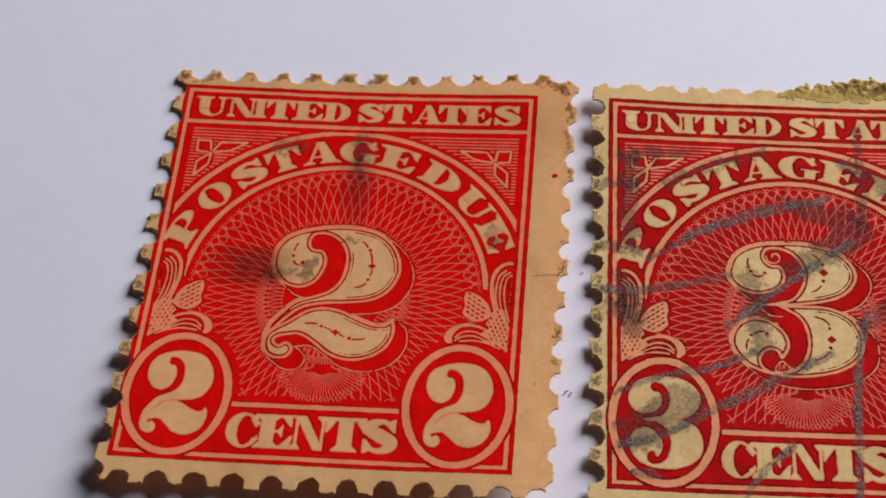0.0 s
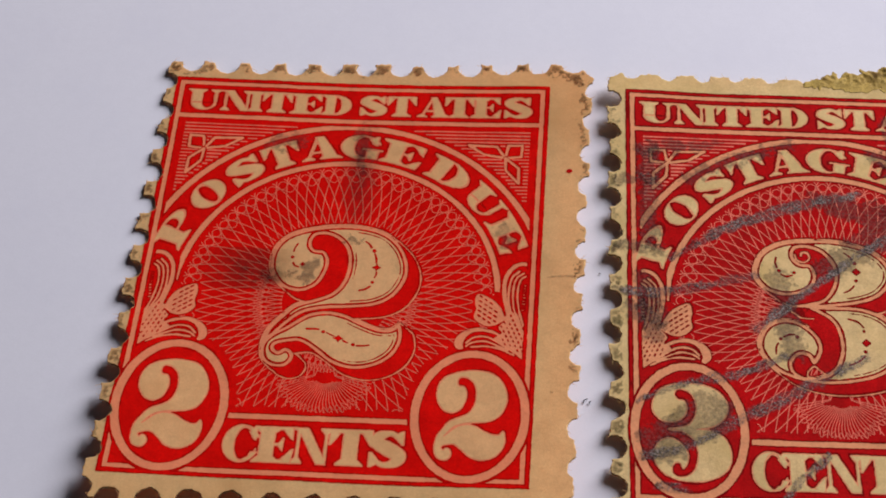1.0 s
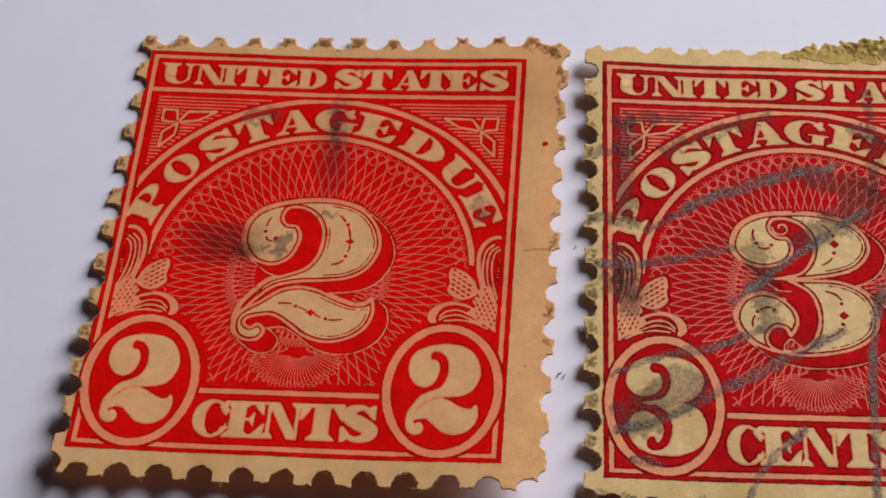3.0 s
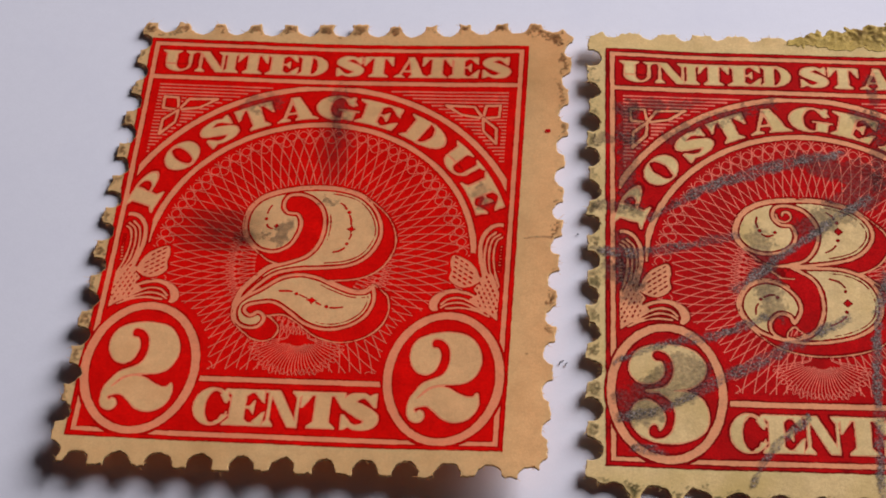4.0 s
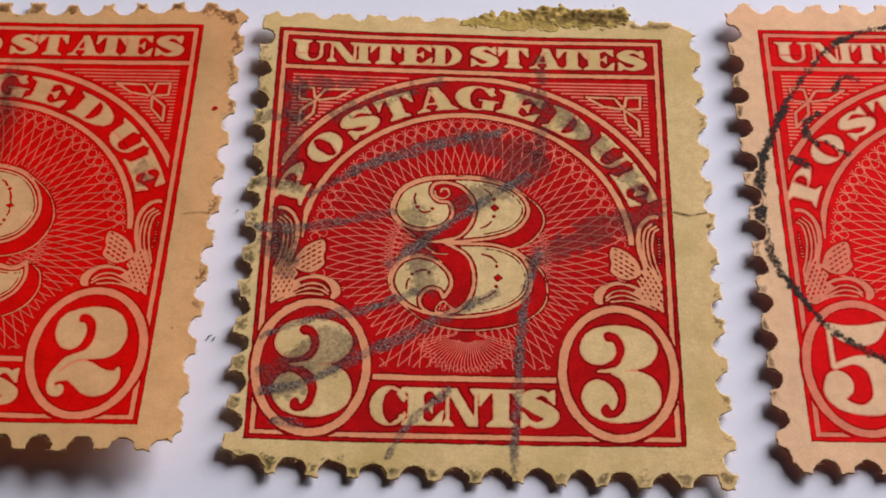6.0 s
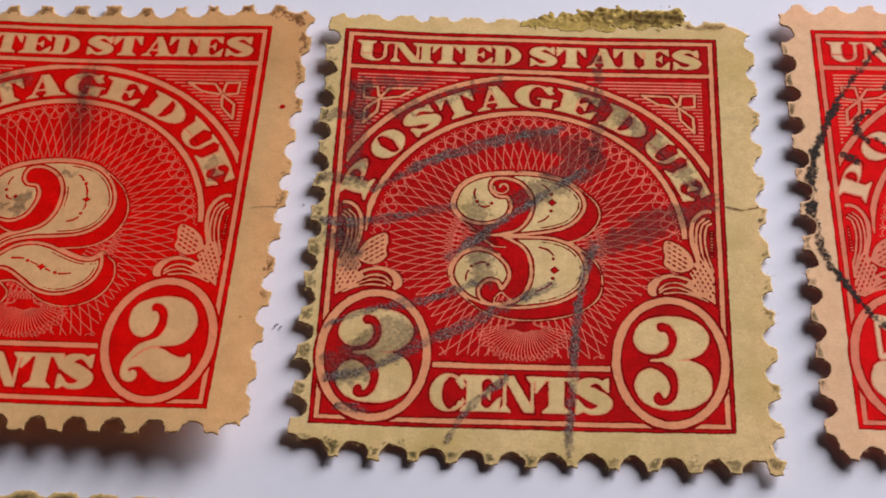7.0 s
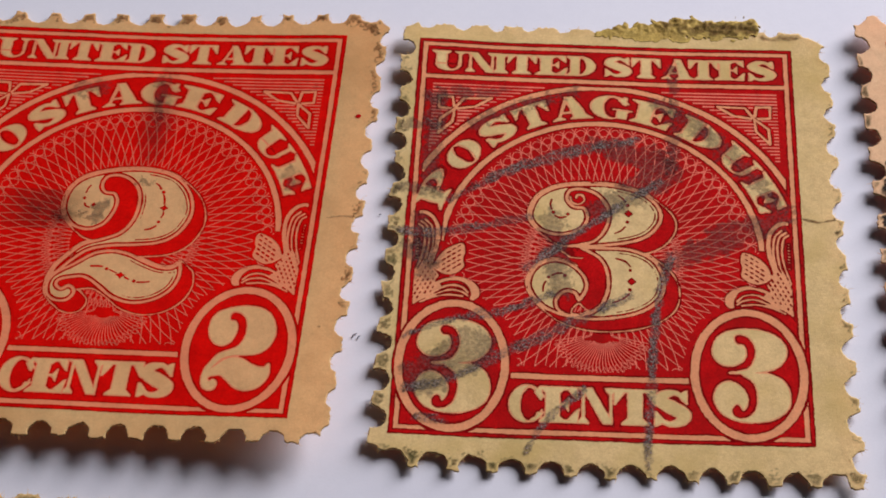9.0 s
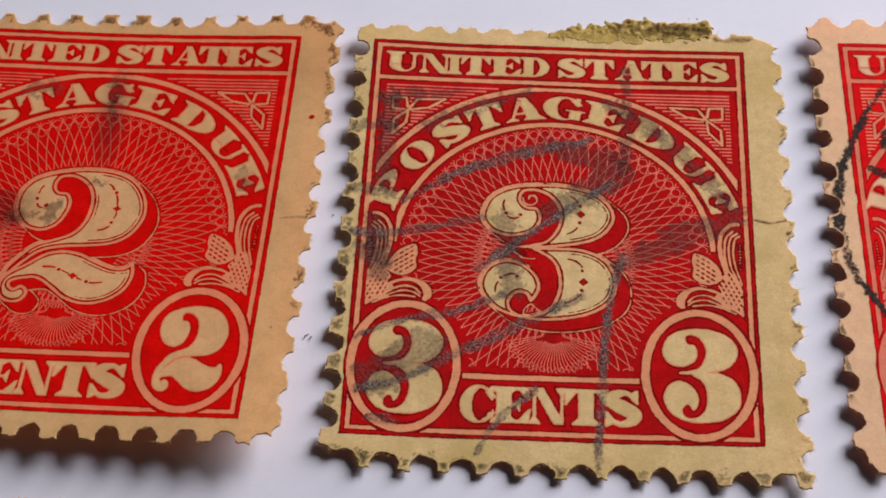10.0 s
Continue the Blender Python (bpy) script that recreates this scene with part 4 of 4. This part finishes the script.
# ---- cancels, dark patches, stains and grime ----
CANCEL_B = ([(-0.7, 10.9, 0.3), (2.2, 10.94, 0.36), (5.94, 11.93, 0.3)], [(5.89, 9.03, 0.28), (7.86, 10.72, 0.3), (10.3, 12.8, 0.26), (12.24, 14.23, 0.3)],
            [(2.1, 12.74, 0.2), (4.76, 14.55, 0.34), (7.79, 15.8, 0.4), (11.15, 16.77, 0.26)], [(0.45, 5.11, 0.2), (2.47, 6.03, 0.26), (5.05, 6.66, 0.3), (7.12, 7.52, 0.26)],
            [(0.6, 2.3, 0.3), (2.6, 2.9, 0.26), (5.13, 4.41, 0.36), (7.68, 5.86, 0.34), (10.82, 7.68, 0.3)], [(12.75, 9.97, 0.24), (12.15, 7.5, 0.3), (11.85, 4.5, 0.28), (11.76, 2.35, 0.26), (11.6, -1.2, 0.24)],
            [(6.17, -0.68, 0.2), (7.2, 1.1, 0.24), (8.74, 2.6, 0.2)], [(1.24, 0.9, 0.3), (2.5, 0.75, 0.2)])
FAINT_B = ([(12.92, 21.4, 0.28), (12.95, 18.2, 0.25), (12.9, 15.0, 0.2)], [(11.9, 19.2, 0.3), (13.72, 18.0, 0.5), (15.64, 16.0, 0.5), (18.2, 12.7, 0.4)], [(12.6, 9.6, 0.4), (15.73, 11.2, 0.8), (18.3, 12.2, 0.4)],
           [(-0.6, 17.2, 0.25), (1.6, 17.1, 0.3)], [(-0.6, 13.4, 0.3), (1.4, 13.3, 0.3)], [(0.9, 19.0, 0.4), (4.4, 19.5, 0.25)], [(-0.2, 10.2, 0.4), (1.2, 9.6, 0.7)],
           [(9.5, 12.6, 0.7), (12.4, 15.0, 0.9), (9.2, 16.4, 0.5)], [(1.4, 3.0, 1.0), (3.6, 4.6, 1.1)], [(7.0, 12.0, 0.6), (7.6, 8.0, 0.6)],
           [(1.2, 18.9, 0.55), (1.1, 16.0, 0.5), (1.0, 13.6, 0.4)], [(0.7, 11.5, 0.5), (1.2, 8.6, 0.55)], [(3.0, 17.4, 0.4), (5.5, 18.6, 0.3), (8.0, 19.6, 0.2)])
for k, line in enumerate(CANCEL_B):
    overprint("cancel_stroke", stamp_b, [[(x, y, r * 0.78) for x, y, r in line]], GREY_CANCEL, height_b, 0.020 + 0.001 * k, "broken silvery grey cancel line", 0.10, 3 + k, outline_b, 0.07)
for k, line in enumerate(FAINT_B):
    overprint("faint_cancel_stroke", stamp_b, [line], FAINT_CANCEL, height_b, 0.0188 - 0.0003 * k, "faint grey cancel trace", 0.25, 14 + k, outline_b, 0.25)
CANCEL_C = ([(8.6, 23.0, 0.16), (6.2, 22.9, 0.18), (3.85, 21.92, 0.17), (2.52, 20.45, 0.17), (0.94, 18.11, 0.18), (0.1, 16.32, 0.22), (-0.43, 15.14, 0.22), (-0.77, 13.61, 0.30), (-0.95, 11.18, 0.30),
             (-0.6, 9.18, 0.2), (0.23, 7.58, 0.18), (0.96, 6.36, 0.18), (1.64, 5.5, 0.17), (3.3, 4.3, 0.2), (5.2, 3.5, 0.18)],
            [(2.45, 17.6, 0.12), (1.8, 17.0, 0.16), (1.75, 16.2, 0.18), (2.2, 15.7, 0.14)], [(0.95, 14.9, 0.2), (1.6, 14.6, 0.22)], [(3.4, 19.1, 0.2), (4.0, 19.8, 0.2), (4.6, 19.6, 0.15)],
            [(2.6, 15.9, 0.12), (3.6, 15.2, 0.14)])
overprint("ring_cancel", stamp_c, [[(x, y, r * 0.85) for x, y, r in line] for line in CANCEL_C], BLACK_CANCEL, height_c, 0.020, "uneven black ring cancel", 0.10, 5, outline_c, 0.12)
overprint("dark_patch", stamp_a, ([(3.8, 11.3, 2.0), (5.2, 11.3, 2.2), (6.6, 11.3, 2.0)],), DARK_PATCH, height_a, 0.0215, "soft dark patch beside the figure", 0.1, 6, outline_a)
overprint("dark_patch", stamp_a, ([(6.0, 10.9, 0.7), (6.8, 10.9, 0.7)],), DARK_CORE, height_a, 0.0240, "black core of the dark patch", 0.1, 7, outline_a)
overprint("grey_streak", stamp_a, ([(10.0, 20.4, 1.0), (10.0, 17.0, 1.2), (10.0, 13.8, 0.9)],), STREAK, height_a, 0.0255, "grey streak down from the title", 0.1, 8, outline_a)
overprint("grey_mark", stamp_a, ([(9.7, 19.9, 0.2), (9.9, 18.6, 0.4), (10.0, 17.0, 0.25)], [(5.3, 18.6, 0.4), (6.6, 19.0, 0.4)], [(8.2, 11.6, 0.4), (7.9, 11.0, 0.3), (7.3, 10.9, 0.2)],
                                [(9.9, 13.2, 0.2), (10.2, 13.0, 0.15)], [(17.0, 14.0, 0.3), (17.4, 13.2, 0.3)]), PALE_STAIN_AND_SHADE, height_a, 0.016, "faint grey stain", 0.3, 7, outline_a, 0.2)
overprint("soiled_edge", stamp_a, ([(-0.4, 23.2, 0.3), (4.0, 23.55, 0.26), (9.0, 23.6, 0.3), (14.0, 23.75, 0.22), (19.2, 23.9, 0.42), (20.4, 23.0, 0.25)], [(20.75, 22.0, 0.07), (20.95, 15.0, 0.09), (20.8, 6.0, 0.07)],
                                  [(-0.5, 23.0, 0.2), (-0.45, 12.0, 0.14), (-0.4, 2.0, 0.2)]), SOIL, height_a, 0.014, "brown-soiled perforation tips", 0.3, 8, outline_a, 0.25)
overprint("soiled_edge", stamp_b, ([(-0.75, 22.0, 0.2), (-0.75, 12.0, 0.25), (-0.7, 1.0, 0.28)], [(-0.4, -1.1, 0.3), (8.0, -1.5, 0.26), (16.0, -1.7, 0.24), (20.9, -1.5, 0.25)],
                                  [(20.95, 21.5, 0.16), (20.95, 10.0, 0.18), (21.0, 0.5, 0.2)]), GREEN_SOIL, height_b, 0.014, "greenish soiled perforation tips", 0.3, 9, outline_b, 0.25)
overprint("soiled_edge", stamp_c, ([(-1.5, 22.5, 0.12), (-1.5, 14.0, 0.16), (-1.4, 2.0, 0.2)],), GREEN_SOIL, height_c, 0.014, "soiled perforation tips", 0.25, 10, outline_c)
overprint("soiled_edge", stamp_d, ([(-0.5, 23.3, 0.45), (6.0, 23.35, 0.5), (13.0, 23.4, 0.45), (20.0, 23.4, 0.4)],), GREEN_SOIL, height_d, 0.014, "olive grime along the upper margin", 0.3, 21, outline_d, 0.1)
# flat dark stroke painted along a crease; the paper itself has no fold
overprint("painted_crease", stamp_b, ([(19.0, 12.3, 0.05), (19.8, 12.1, 0.06), (20.6, 12.25, 0.05)],), SOIL, height_b, 0.012, "short dark stroke painted along a crease", 0.04, 12, outline_b)
# a crease's shade put in as a flat grey stroke
overprint("painted_crease", stamp_a, ([(19.3, 11.25, 0.04), (20.0, 11.35, 0.05), (20.7, 11.3, 0.05)],), PALE_STAIN_AND_SHADE, height_a, 0.012, "short faint stroke painted as a crease's shade", 0.05, 17, outline_a)
overprint("ink_dot", stamp_a, ([(20.12, 17.50, 0.09), (20.17, 17.50, 0.09)],), INK_B, height_a, 0.016, "tiny dark red dot", 0.02, 11)
overprint("ink_dot", stamp_a, ([(19.75, 5.0, 0.05), (19.8, 5.0, 0.05)],), SOIL, height_a, 0.016, "tiny brown dot", 0.02, 13)


# ---- torn hinge with old gum over the top of the three cent stamp ----
HINGE = [(9.0, 23.25), (10.3, 23.98), (11.75, 24.25), (13.68, 24.62), (15.4, 24.4), (16.9, 24.6), (17.5, 23.75), (16.6, 23.42), (14.0, 23.25), (11.5, 23.15)]
hinge_outline = lambda x, y: -polygon(x, y, smooth_loop(HINGE)) + 0.20 * lattice_noise(x, y, 0.35, 101) + 0.14 * lattice_noise(x, y, 0.14, 102)
hinge_height = lambda u, v: height_b(u, v) + 0.012 + np.clip((v - 23.25) / 0.5, 0.05, 1) * (0.04 + 0.045 * lattice_noise(u, v, 0.35, 103) + 0.035 * lattice_noise(u, v, 0.14, 104))
us, vs = np.arange(8.2, 18.6, 0.06), np.arange(22.6, 25.4, 0.06)
hinge = slab("hinge_remnant", us, vs, hinge_outline(*np.meshgrid(us, vs, indexing="ij")), hinge_height, 0.10)
hinge.materials.append(GUM), hinge.materials.append(TORN)
part("hinge_remnant", hinge, GUM, stamp_b, "crusty olive-brown gum and torn hinge paper")
overprint("gum_crust", stamp_b, ([(12.4, 24.35, 0.25), (13.6, 24.5, 0.35), (15.5, 24.3, 0.35), (17.0, 24.3, 0.5)], [(13.6, 23.9, 0.3), (15.0, 23.8, 0.4), (16.8, 23.9, 0.5)], [(15.2, 23.5, 0.2), (17.2, 23.6, 0.3)]), SOIL,
          hinge_height, 0.012, "dark brown crust of gum", 0.35, 33, hinge_outline)
overprint("soiled_edge", stamp_b, ([(17.9, 23.6, 0.3), (18.5, 23.6, 0.35), (19.1, 23.5, 0.2)],), SOIL, height_b, 0.016, "brown-soiled tooth beside the hinge", 0.2, 34, outline_b)


# ---- loose specks on the sheet ----
def lint(place, turn, length, mat, label):
    """A short bent fibre lying on the sheet."""
    bm = bmesh.new()
    ring = []
    for k in range(7):
        q = k / 6
        c = Vector(((q - 0.5) * length, 0.16 * length * math.sin(q * 4.0), 0.035 + 0.02 * math.sin(q * 3.1)))
        w = 0.028 * (1 - 0.6 * abs(q - 0.4))
        ring.append([bm.verts.new((c + Vector((0, w * math.cos(a), w * math.sin(a)))) * 0.001) for a in (0.5, 2.1, 3.7, 5.2)])
    for p, q in zip(ring, ring[1:]):
        for k in range(4):
            bm.faces.new((p[k], p[(k + 1) % 4], q[(k + 1) % 4], q[k]))
    bm.faces.new(ring[0]), bm.faces.new(ring[-1][::-1])
    me = bpy.data.meshes.new("lint_fibre")
    bmesh.ops.recalc_face_normals(bm, faces=bm.faces)
    bm.to_mesh(me), bm.free()
    me.materials.append(mat)
    ob = tagged(new("lint_fibre", me), label=label, category="lint", group="specks of lint")
    ob.matrix_world = pose(place[0] * 0.001, place[1] * 0.001, -0.00001, 0, 0, turn)


lint((21.40, 5.10), 60, 0.30, FIBRE, "tiny dark fibre lying on the white sheet")
lint((21.62, 5.02), 75, 0.20, FIBRE, "tiny dark fibre lying on the white sheet")
lint((21.9, 12.0), 20, 0.10, FIBRE, "minute grey speck on the white sheet")
